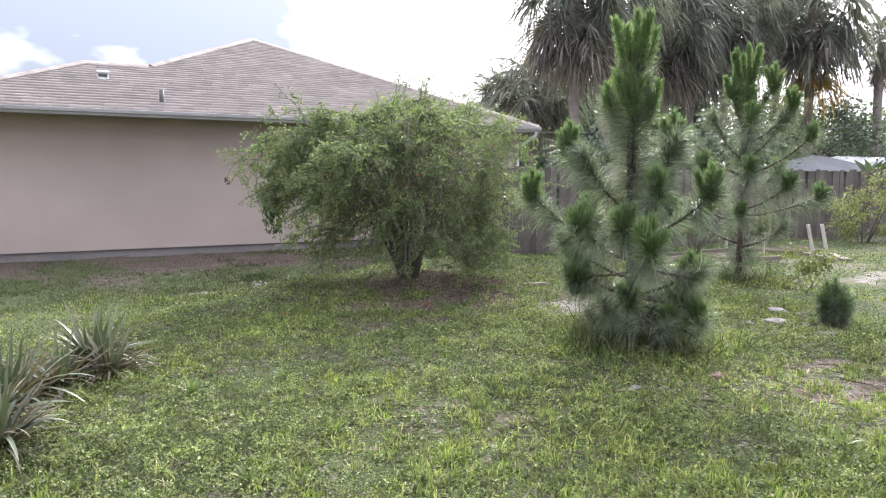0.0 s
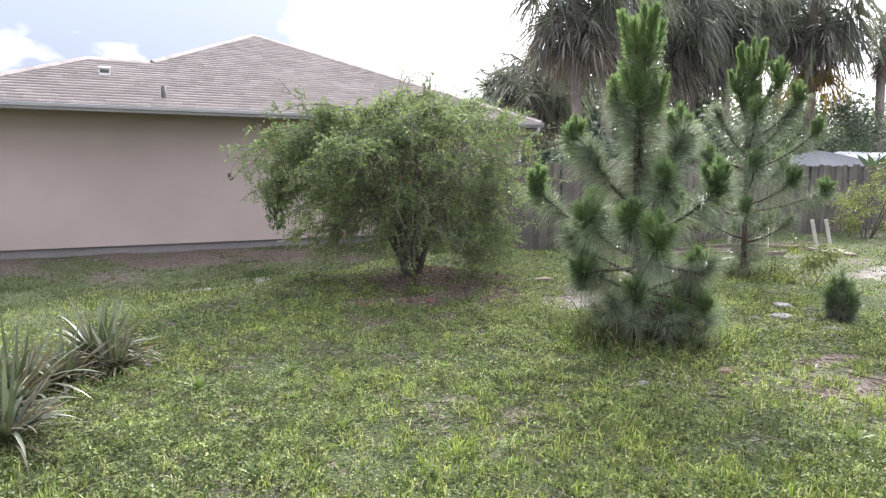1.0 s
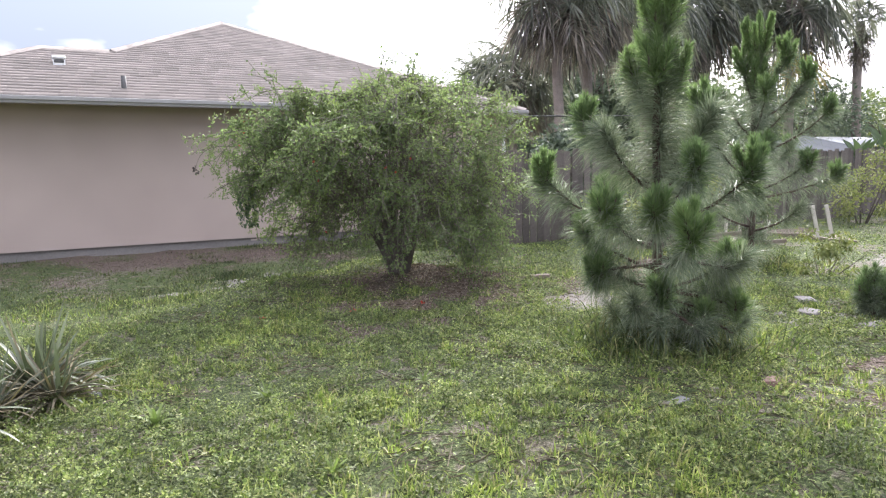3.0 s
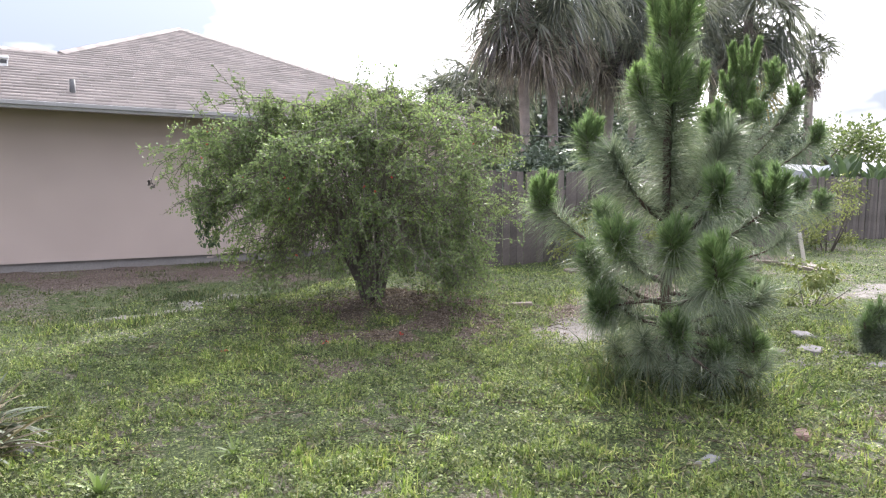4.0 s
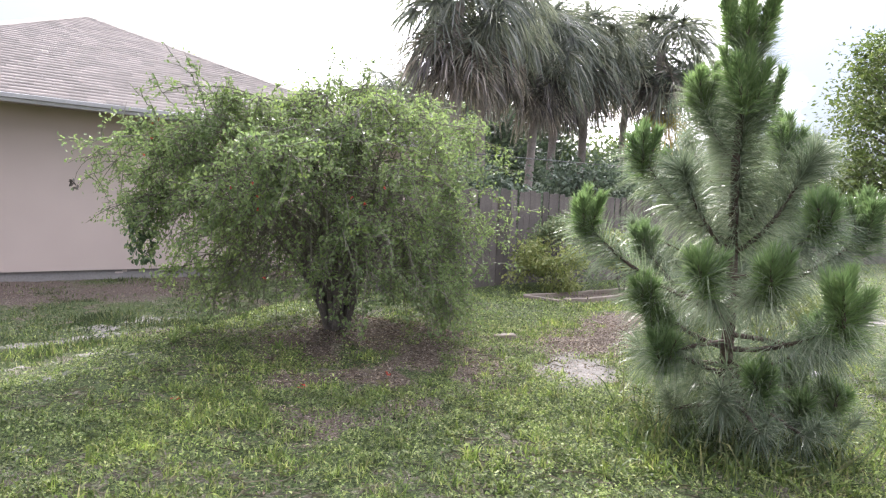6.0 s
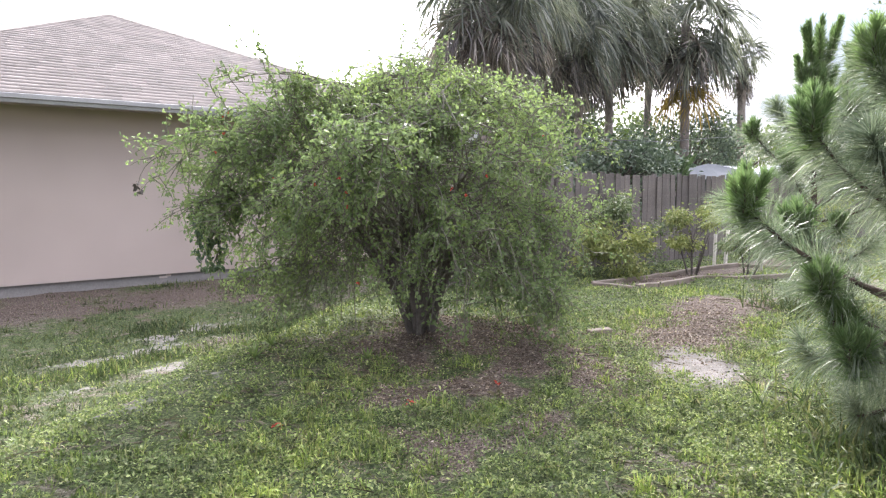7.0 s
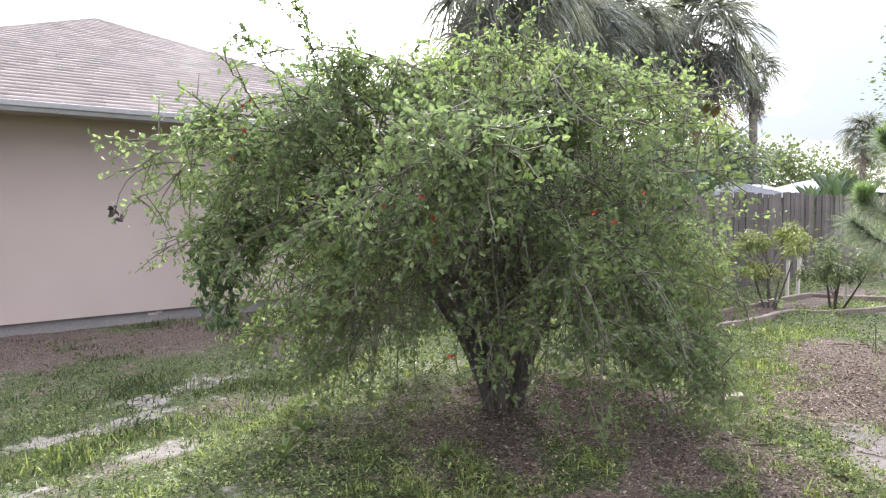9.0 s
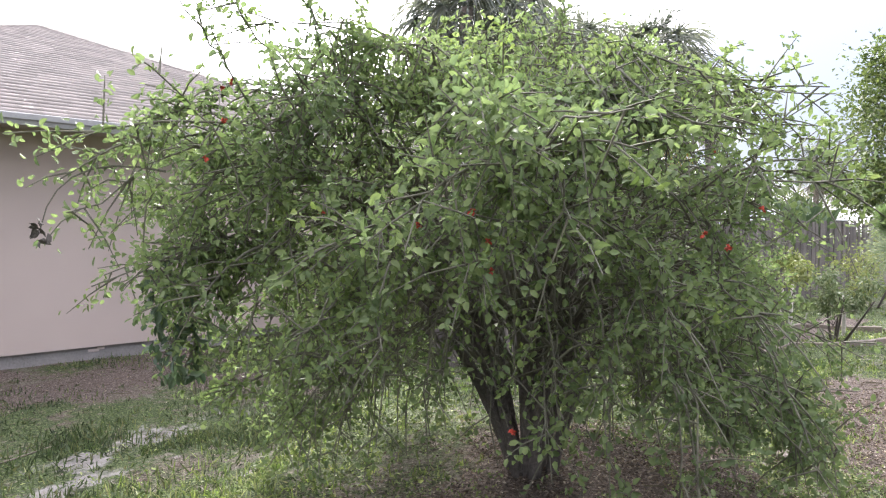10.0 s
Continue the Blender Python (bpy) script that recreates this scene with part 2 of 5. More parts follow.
M_GOLD = leaf_mat("golden_fan", [(0.32, 0.22, 0.06), (0.42, 0.29, 0.08)], 0.35, 0.6)
M_TREE = leaf_mat("tree_leaf", [(0.075, 0.105, 0.038), (0.12, 0.155, 0.055), (0.175, 0.205, 0.072)], 0.35, 0.5)
M_DARKTREE = leaf_mat("dense_leaf", [(0.06, 0.085, 0.062), (0.095, 0.125, 0.09), (0.15, 0.182, 0.135)], 0.3, 0.45)
M_YELLOW = leaf_mat("yellow_shrub", [(0.14, 0.17, 0.055), (0.21, 0.235, 0.08), (0.29, 0.29, 0.115)], 0.4, 0.5)
M_SCRUB = leaf_mat("grey_shrub", [(0.08, 0.11, 0.05), (0.13, 0.16, 0.085), (0.19, 0.21, 0.12)], 0.35, 0.5)
M_BROMELIAD = leaf_mat("strap_leaf", [(0.05, 0.066, 0.038), (0.08, 0.102, 0.06), (0.125, 0.147, 0.095)], 0.2, 0.48, 0.4)
M_BANANA = leaf_mat("banana_leaf", [(0.075, 0.11, 0.06), (0.12, 0.165, 0.085)], 0.35, 0.35)


# ---- building helpers ----
def mesh_np(name, verts, faces):
    """A mesh from an array of points and an array of faces with equal corner counts."""
    verts, faces = np.asarray(verts, dtype=np.float32), np.asarray(faces, dtype=np.int32)
    me = bpy.data.meshes.new(name)
    k = faces.shape[1]
    me.vertices.add(len(verts))
    me.vertices.foreach_set("co", verts.ravel())
    me.loops.add(faces.size)
    me.loops.foreach_set("vertex_index", faces.ravel())
    me.polygons.add(len(faces))
    me.polygons.foreach_set("loop_start", np.arange(0, faces.size, k, dtype=np.int32))
    me.update(calc_edges=True)
    return me


def put(name, me, material, parent=None, label="", smooth=False):
    ob = new(name, me)
    if material and not me.materials:
        me.materials.append(material)
    if smooth:
        me.polygons.foreach_set("use_smooth", np.ones(len(me.polygons), dtype=bool))
    if parent:
        ob.parent = parent
    return tagged(ob, label)


def part(name, bm, material, parent=None, label="", smooth=False):
    me = bpy.data.meshes.new(name)
    bm.to_mesh(me)
    bm.free()
    return put(name, me, material, parent, label, smooth)


def thing(name, label, category, group="", at=(0, 0, 0)):
    ob = new(name)
    ob.location = at
    ob.empty_display_size = 0.2
    return tagged(ob, label, category, group)


def box(bm, lo, hi, bevel=0.0):
    r = bmesh.ops.create_cube(bm, size=1.0)["verts"]
    lo, hi = Vector(lo), Vector(hi)
    for v in r:
        v.co = Vector([(lo[i] + hi[i]) / 2 + v.co[i] * (hi[i] - lo[i]) for i in range(3)])
    if bevel:
        es = list({e for v in r for e in v.link_edges})
        bmesh.ops.bevel(bm, geom=es, offset=bevel, segments=1, affect="EDGES")
    return bm


def poly(bm, pts):
    return bm.faces.new([bm.verts.new(p) for p in pts])


def bezier(a, b, c, n):
    s = np.linspace(0, 1, n)[:, None]
    return (1 - s) ** 2 * np.array(a) + 2 * s * (1 - s) * np.array(b) + s ** 2 * np.array(c)


def unit(v):
    return v / np.maximum(np.linalg.norm(v, axis=-1, keepdims=True), 1e-9)


def tubes(lines, sides=5):
    """Tapered round stems; lines: (points, first radius, last radius)."""
    vs, fs, base = [], [], 0
    ang = np.linspace(0, 2 * np.pi, sides, endpoint=False)
    for pts, r0, r1 in lines:
        pts = np.asarray(pts, dtype=float)
        n = len(pts)
        tan = unit(np.gradient(pts, axis=0))
        ref = np.array([0.0, 0, 1]) if abs(tan[0][2]) < 0.9 else np.array([1.0, 0, 0])
        u = unit(np.cross(tan, ref))
        w = np.cross(tan, u)
        rad = np.linspace(r0, r1, n) if np.isscalar(r1) else np.asarray(r1)
        ring = pts[:, None] + rad[:, None, None] * (np.cos(ang)[None, :, None] * u[:, None] + np.sin(ang)[None, :, None] * w[:, None])
        vs.append(ring.reshape(-1, 3))
        i, j = np.meshgrid(np.arange(n - 1), np.arange(sides), indexing="ij")
        a, b = base + i * sides + j, base + i * sides + (j + 1) % sides
        fs.append(np.stack([a, b, b + sides, a + sides], -1).reshape(-1, 4))
        base += n * sides
    return np.concatenate(vs), np.concatenate(fs)


def blades(pos, way, length, width, droop, rng):
    """Curved tapering blades, five points each. way: unit directions; droop: how far the tip sinks, as a share of the length."""
    n = len(pos)
    side = unit(np.cross(way, rng.normal(size=(n, 3))))
    length, width, droop = (np.broadcast_to(np.asarray(q, dtype=float), (n,))[:, None] for q in (length, width, droop))
    down = np.array([[0, 0, -1.0]])
    mid = pos + way * length * 0.55 + down * length * droop * 0.25
    tip = pos + way * length + down * length * droop
    v = np.stack([pos - side * width / 2, pos + side * width / 2, mid + side * width * 0.42, mid - side * width * 0.42, tip], 1).reshape(-1, 3)
    i = np.arange(n)[:, None] * 5
    f = np.concatenate([i + [[0, 1, 2]], i + [[0, 2, 3]], i + [[3, 2, 4]]])
    return v, f


def leaflets(pos, way, length, width, rng):
    """Small four-cornered leaves, bent along the midrib."""
    n = len(pos)
    length, width = length[:, None], width[:, None]
    side = unit(np.cross(way, rng.normal(size=(n, 3)) * 0.7 + np.array([0, 0, 1.0])))
    nor = np.cross(side, way)
    m = pos + way * length * 0.5 + nor * width * 0.2
    v = np.stack([pos, m + side * width * 0.5, pos + way * length, m - side * width * 0.5], 1).reshape(-1, 3)
    i = np.arange(n)[:, None] * 4
    return v, np.concatenate([i + [[0, 1, 2]], i + [[0, 2, 3]]])


def leaves(pos, way, length, width, rng, fold=0.25, up=None):
    """Oval folded leaves: two four-cornered halves that meet in the midrib."""
    n = len(pos)
    length, width = (np.broadcast_to(np.asarray(q, dtype=float), (n,))[:, None] for q in (length, width))
    ref = rng.normal(size=(n, 3)) * 0.8 + (np.array([0, 0, 1.0]) if up is None else up)
    side = unit(np.cross(way, ref))
    nor = np.cross(side, way)
    a, b = pos + way * length * 0.3, pos + way * length * 0.72
    lift = nor * width * fold
    tip = pos + way * length - nor * length * 0.08
    v = np.stack([pos, a + side * width * 0.5 + lift, b + side * width * 0.38 + lift, tip, b - side * width * 0.38 + lift, a - side * width * 0.5 + lift], 1).reshape(-1, 3)
    i = np.arange(n)[:, None] * 6
    return v, np.concatenate([i + [[0, 1, 2, 3]], i + [[0, 3, 4, 5]]])


def join(chunks):
    vs, fs, base = [], [], 0
    for v, f in chunks:
        vs.append(v)
        fs.append(f + base)
        base += len(v)
    return np.concatenate(vs), np.concatenate(fs)


def value_noise(x, y, scale, seed):
    g = np.random.default_rng(seed).random((64, 64))
    u, v = np.asarray(x) / scale + 1000, np.asarray(y) / scale + 1000
    i, j = np.floor(u).astype(int), np.floor(v).astype(int)
    a, b = u - i, v - j
    a, b = a * a * (3 - 2 * a), b * b * (3 - 2 * b)
    q = lambda s, t: g[(i + s) % 64, (j + t) % 64]
    return (q(0, 0) * (1 - a) + q(1, 0) * a) * (1 - b) + (q(0, 1) * (1 - a) + q(1, 1) * a) * b


def step(lo, hi, x):
    s = np.clip((np.asarray(x, dtype=float) - lo) / (hi - lo), 0, 1)
    return s * s * (3 - 2 * s)


def spot(x, y, cx, cy, rx, ry, turn=0.0):
    c, s = math.cos(radians(turn)), math.sin(radians(turn))
    u, v = (x - cx) * c + (y - cy) * s, -(x - cx) * s + (y - cy) * c
    return np.exp(-((u / rx) ** 2 + (v / ry) ** 2))


BUSH = (2.38, 8.33)


def ground_z(x, y):
    x, y = np.asarray(x, dtype=float), np.asarray(y, dtype=float)
    near = step(60, 30, np.hypot(x, y))
    z = 0.12 * spot(x, y, 2.45, 8.2, 1.5, 1.3)
    u = y - 7.0 - 0.75 * x
    low = step(1.0, 2.1, u) * step(6.0, 3.6, x)
    z = z - 0.29 * low + 0.14 * step(12.0, 14.4, y) * low + 0.06 * np.exp(-((u - 0.8) / 0.55) ** 2) * step(2.0, 1.2, x)
    z = z + (value_noise(x, y, 0.9, 5) - 0.5) * 0.06 + (value_noise(x, y, 0.23, 6) - 0.5) * 0.022
    return z * near


def litter_at(x, y):
    k = 1.05 * spot(x, y, 2.6, 8.2, 1.3, 0.85, 0) * (0.35 + 1.1 * value_noise(x, y, 0.28, 26)) + 0.9 * spot(x, y, 2.0, 7.1, 1.5, 0.9, 30) * step(0.36, 0.7, value_noise(x, y, 0.2, 25)) + 0.95 * spot(x, y, 4.6, 7.1, 1.05, 0.55, 20) + 0.9 * spot(x, y, 5.9, 7.7, 0.6, 0.4, 20) + 0.8 * spot(x, y, 7.0, 7.1, 0.9, 0.55)
    k = k + (0.25 + 0.62 * value_noise(x, y, 0.8, 21)) * step(13.1, 14.2, y + 1.3 * value_noise(x, y, 1.1, 18)) * step(15.5, 14.8, y) * step(9, 7, x) + 0.9 * step(6.6, 7.0, x) * step(12, 11.4, x) * step(9.0, 9.2, y) * step(9.75, 9.55, y)
    k = k + 0.5 * spot(x, y, 1.0, 3.85, 0.3, 0.16) + 0.85 * spot(x, y, 3.7, 3.5, 1.3, 0.9, 20) * step(0.45, 0.72, value_noise(x, y, 0.2, 27)) + 0.28 * step(0.55, 0.7, value_noise(x, y, 0.8, 24)) * step(0, 0.8, y - 9.6 - 0.35 * x) * step(13.6, 12.6, y) * step(4.6, 3.8, x)
    return np.clip(k + (value_noise(x, y, 0.35, 8) - 0.5) * 0.5 * (k > 0.1), 0, 1)


def sand_at(x, y):
    k = 1.3 * spot(x, y, 3.55, 6.48, 0.55, 0.3, 25) + 0.53 * spot(x, y, 0.8, 9.95, 1.2, 0.2, 12) + 0.5 * spot(x, y, 0.85, 10.85, 1.0, 0.15, 10) + 0.5 * spot(x, y, 1.5, 11.5, 1.3, 0.3, 22) + 0.52 * spot(x, y, -0.4, 8.1, 0.9, 0.4) + 0.5 * spot(x, y, 1.9, 10.25, 0.2, 0.12)
    k = k + 0.55 * spot(x, y, 4.75, 4.75, 0.7, 0.4) + 0.2 * spot(x, y, 3.4, 3.7, 1.2, 0.45, 20) + 0.22 * spot(x, y, 2.9, 2.9, 0.9, 0.4) + 0.25 * spot(x, y, -0.55, 6.6, 0.35, 0.5) + 0.7 * spot(x, y, 9.2, 6.3, 1.2, 0.5) + 0.35 * spot(x, y, 0.9, 5.0, 0.35, 0.2)
    return np.clip(k + (value_noise(x, y, 0.3, 9) - 0.5) * 0.45 * (k > 0.08), 0, 1)


# ---- ground ----
def build_ground():
    fine = lambda lo, hi, d: list(np.arange(lo, hi, d))
    far = [60, 90, 140, 220, 400, 800, 1500, 2500]
    xs = np.array(sorted([-v for v in far] + [-40, -25, -15, -10, -7] + fine(-5, 10, 0.07) + fine(10, 24, 0.25) + [26, 29, 34, 42] + far))
    ys = np.array(sorted([-v for v in far] + [-40, -25, -15, -8, -4, -2] + fine(0, 15, 0.07) + fine(15, 20, 0.5) + [22, 26, 32, 42] + far))
    gx, gy = np.meshgrid(xs, ys, indexing="ij")
    v = np.stack([gx, gy, ground_z(gx, gy)], -1).reshape(-1, 3)
    i, j = np.meshgrid(np.arange(len(xs) - 1), np.arange(len(ys) - 1), indexing="ij")
    a = i * len(ys) + j
    f = np.stack([a, a + len(ys), a + len(ys) + 1, a + 1], -1).reshape(-1, 4)
    me = mesh_np("ground", v, f)
    for key, fn in (("litter", litter_at), ("sand", sand_at)):
        at = me.attributes.new(key, "FLOAT", "POINT")
        at.data.foreach_set("value", fn(v[:, 0], v[:, 1]).astype(np.float32))
    tagged(put("ground", me, M_GROUND, smooth=True), "weedy sandy lawn with bare soil patches", "ground", kind="structure")


build_ground()


# ---- house ----
EAVE_Y, EAVE_Z, APEX = 14.06, 2.53, (3.0, 20.27, 5.12)
X0, X1 = -3.8, 8.3
SHINGLE_AT = []


def build_house():
    house = thing("house", "single-storey stucco house with a brown shingle hip roof", "house")
    for lo, hi in (((X0 + 0.45, 14.65), (X1 - 0.2, 14.85)), ((X1 - 0.4, 14.85), (X1 - 0.2, 27.0)), ((X0 + 0.45, 14.85), (X0 + 0.65, 19.0)),
                   ((X0 + 0.65, 18.8), (-1.9, 19.0)), ((-2.1, 19.0), (-1.9, 27.0)), ((-1.9, 26.8), (X1 - 0.4, 27.0))):
        part("wall", box(bmesh.new(), (*lo, 0.0), (*hi, 2.46)), M_STUCCO, house, "smooth beige-pink stucco")
    bm = bmesh.new()
    box(bm, (X0 + 0.49, 14.69, -0.5), (X1 - 0.24, 14.84, 0.004))
    box(bm, (X1 - 0.38, 14.85, -0.5), (X1 - 0.22, 26.9, 0.004))
    part("foundation", bm, M_CONCRETE, house, "bare grey concrete footing strip")
    # roof deck
    ax, ay, az = APEX
    k = (az - EAVE_Z) / (ay - EAVE_Y)
    wy = 16.87
    wz = EAVE_Z + k * (wy - EAVE_Y)
    wl, wr = -1.1, 0.1
    bm = bmesh.new()
    e = EAVE_Z - 0.012
    d = -0.012
    poly(bm, [(X0, EAVE_Y, e), (X1, EAVE_Y, e), (ax, ay, az + d), (wr, wy, wz + d), (wl, wy, wz + d)])
    poly(bm, [(X1, EAVE_Y, e), (X1, 27.4, e), (ax, 22.0, az + d), (ax, ay, az + d)])
    poly(bm, [(ax, ay, az + d), (ax, 22.0, az + d), (-2.5, 27.4, e), (-2.5, 19.4, e), (wr, wy, wz + d)])
    poly(bm, [(X1, 27.4, e), (-2.5, 27.4, e), (ax, 22.0, az + d)])
    poly(bm, [(X0, EAVE_Y, e), (wl, wy, wz + d), (X0, 19.6, e)])
    poly(bm, [(wl, wy, wz + d), (wr, wy, wz + d), (-2.5, 19.4, e), (X0, 19.6, e)])
    roof = part("roof", bm, M_SHINGLE, house, "low hip roof")
    # shingle courses on the slope that faces the yard, and on the right-hand slope
    rng = np.random.default_rng(11)
    run = 0.152
    vs, fs = [], []
    for c in range(int((ay - EAVE_Y) / run)):
        ya, yb = EAVE_Y - 0.02 + c * run, EAVE_Y - 0.02 + (c + 1) * run + 0.012
        lo = X0 + (wl - X0) * (ya - EAVE_Y) / (wy - EAVE_Y) if ya < wy else wr + (ax - wr) * (ya - wy) / (ay - wy)
        hi = X1 + (ax - X1) * (ya - EAVE_Y) / (ay - EAVE_Y)
        x = lo - rng.random() * 0.3
        while x < hi:
            xa, xb = max(x, lo), min(x + 0.245, hi)
            x += 0.25
            if xb - xa < 0.03:
                continue
            if c < 10 and xb - xa > 0.24 and 0.4 < xa < 7.6:
                SHINGLE_AT.append((xa, ya, EAVE_Z + k * (ya - EAVE_Y)))
                continue
            t = 0.005 + rng.random() * 0.003
            za, zb = EAVE_Z + k * (ya - EAVE_Y) + t, EAVE_Z + k * (yb - EAVE_Y) + 0.001
            w = rng.normal() * 0.004
            n = len(vs)
            vs += [(xa, ya + w + 0.006, za - t - 0.002), (xb, ya - w + 0.006, za - t - 0.002), (xb, ya - w, za), (xa, ya + w, za), (xb, yb, zb), (xa, yb, zb)]
            fs += [(n, n + 1, n + 2, n + 3), (n + 3, n + 2, n + 4, n + 5)]
    tagged(put("shingles", mesh_np("shingles", np.array(vs), np.array(fs)), M_SHINGLE, roof, "overlapping brown asphalt shingles"), kind="stuff")
    vs, fs = [], []
    for p, q in (((X1, EAVE_Y, EAVE_Z), APEX), (APEX, (wr, wy, wz)), ((wr, wy, wz), (wl, wy, wz)), ((wl, wy, wz), (X0, EAVE_Y, EAVE_Z))):
        p, q = np.array(p), np.array(q)
        ln = np.linalg.norm(q - p)
        t = (q - p) / ln
        s = unit(np.cross(t, [0, 0, 1]))
        flank = 0.085 if abs(t[2]) < 0.1 else 0.05
        for i in range(int(ln / 0.2)):
            a, b = p + t * i * 0.2, p + t * (i * 0.2 + 0.24)
            n = len(vs)
            for o, h in ((a, 0.03), (b, 0.022)):
                vs += [o + s * 0.13 + [0, 0, h - flank], o + [0, 0, h + 0.008], o - s * 0.13 + [0, 0, h - flank]]
            fs += [(n, n + 1, n + 4, n + 3), (n + 1, n + 2, n + 5, n + 4)]
    tagged(put("ridge_capping", mesh_np("ridge_capping", np.array(vs), np.array(fs)), M_SHINGLE, roof, "bent shingle caps on the hips"), kind="stuff")
    bm = bmesh.new()
    box(bm, (X0, EAVE_Y + 0.02, 2.43), (X1, EAVE_Y + 0.05, 2.51))
    box(bm, (X1 - 0.03, EAVE_Y + 0.05, 2.43), (X1, 27.3, 2.51))
    part("fascia", bm, M_FASCIA, house, "painted fascia board")
    bm = bmesh.new()
    box(bm, (X0, EAVE_Y + 0.05, 2.435), (X1 - 0.03, 14.65, 2.455))
    box(bm, (X1 - 0.2, 14.65, 2.435), (X1 - 0.03, 27.3, 2.455))
    part("soffit", bm, M_SOFFIT, house, "shaded soffit under the eave")
    # gutter: a folded channel along the eave
    prof = [(0.0, 2.515), (-0.005, 2.40), (-0.07, 2.40), (-0.085, 2.44), (-0.105, 2.455), (-0.11, 2.51), (-0.10, 2.515), (-0.10, 2.46), (-0.075, 2.445), (-0.065, 2.408), (-0.012, 2.408), (-0.008, 2.515)]
    bm = bmesh.new()
    rows = [[bm.verts.new((x, EAVE_Y + 0.018 + y, z)) for y, z in prof] for x in (X0, X1)]
    for i in range(len(prof)):
        j = (i + 1) % len(prof)
        bm.faces.new((rows[0][i], rows[1][i], rows[1][j], rows[0][j]))
    for r in rows:
        bm.faces.new(r)
    part("gutter", bm, M_FASCIA, house, "grey metal gutter along the eave")
    v, f = tubes([([(X1 - 0.12, EAVE_Y - 0.04, 2.41), (X1 - 0.12, EAVE_Y - 0.02, 2.33), (X1 - 0.2, 14.35, 2.18), (X1 - 0.26, 14.58, 2.08), (X1 - 0.26, 14.60, 1.9), (X1 - 0.26, 14.60, 0.0)], 0.04, 0.04)], 6)
    put("downspout", mesh_np("downspout", v, f), M_WHITE, house, "white downspout with an elbow")
    # vents on the slope
    def on_roof(x, y):
        return Vector((x, y, EAVE_Z + k * (y - EAVE_Y) + 0.01))
    bm = bmesh.new()
    o = on_roof(-0.8, 15.82)
    box(bm, o + Vector((-0.1, -0.1, -0.1)), o + Vector((0.1, 0.11, 0.1)), 0.02)
    box(bm, o + Vector((-0.115, -0.125, 0.07)), o + Vector((0.115, 0.1, 0.125)), 0.015)
    vent = part("roof_vent", bm, M_WHITE, house, "white roof vent with a dark mouth")
    bm = bmesh.new()
    box(bm, o + Vector((-0.08, -0.108, 0.0)), o + Vector((0.08, -0.101, 0.06)))
    part("vent_mouth", bm, M_PIPE, vent)
    o = on_roof(0.15, 14.56)
    v, f = tubes([([o + Vector((0, 0, -0.1)), o + Vector((0, 0, 0.02)), o + Vector((0, 0, 0.2)), o + Vector((0, 0, 0.205))], 0.04, np.array([0.045, 0.045, 0.04, 0.001]))], 8)
    bm = bmesh.new()
    box(bm, (2.21, 14.683, -0.065), (2.33, 14.692, -0.03), 0.003)
    box(bm, (2.31, 14.684, -0.045), (2.39, 14.692, -0.012), 0.003)
    part("mortar_scrap", bm, M_SOFFIT, house, "pale scrap of stucco on the footing")
    put("vent_pipe", mesh_np("vent_pipe", v, f), M_PIPE, house, "short dark plumbing pipe")
    return roof


ROOF = build_house()


# ---- fence ----
def build_fence():
    fence = thing("fence", "weathered dark wooden picket fence with flat boards", "fence")
    rng = random.Random(4)
    kinds = []
    for i in range(5):
        bm = bmesh.new()
        h = 1.62
        box(bm, (-0.068, -0.009, 0), (0.068, 0.009, h), 0.003)
        for v in bm.verts:
            if v.co.z > h - 0.02 and abs(v.co.x) > 0.05:
                v.co.z -= 0.035
            v.co.x += 0.004 * math.sin(i * 2.1 + v.co.z * 2)
        me = bpy.data.meshes.new("picket")
        bm.to_mesh(me)
        bm.free()
        me.materials.append(M_FENCE)
        kinds.append(me)
    lines = (((4.65, 10.9), (27.0, 10.7)), ((4.62, 10.98), (5.95, 14.55)))
    for (xa, ya), (xb, yb) in lines:
        ln = math.hypot(xb - xa, yb - ya)
        turn = math.degrees(math.atan2(yb - ya, xb - xa))
        for r, z in enumerate((0.3, 1.25)):
            bm = bmesh.new()
            box(bm, (0, 0.012, z), (ln, 0.05, z + 0.085), 0.004)
            ob = part("rail", bm, M_FENCE, fence)
            ob.matrix_basis = pose(xa, ya, -0.1, 0, 0, turn)
        s = 0.0
        while s < ln:
            q = s / ln
            x, y = xa + (xb - xa) * q, ya + (yb - ya) * q
            ob = put("picket", kinds[rng.randrange(5)], None, fence)
            ob.matrix_basis = pose(x, y, float(ground_z(x, y)) - 0.03 + rng.uniform(-0.03, 0.03), rng.uniform(-1, 1), rng.uniform(-1.2, 1.2), turn)
            s += 0.142 + rng.uniform(0, 0.012)
        s = 0.0
        while s < ln:
            q = s / ln
            x, y = xa + (xb - xa) * q, ya + (yb - ya) * q
            bm = bmesh.new()
            box(bm, (-0.045, 0.052, -0.4), (0.045, 0.14, 1.5), 0.005)
            part("post", bm, M_FENCE, fence).matrix_basis = pose(x, y, -0.05, 0, 0, turn)
            s += 2.4


build_fence()


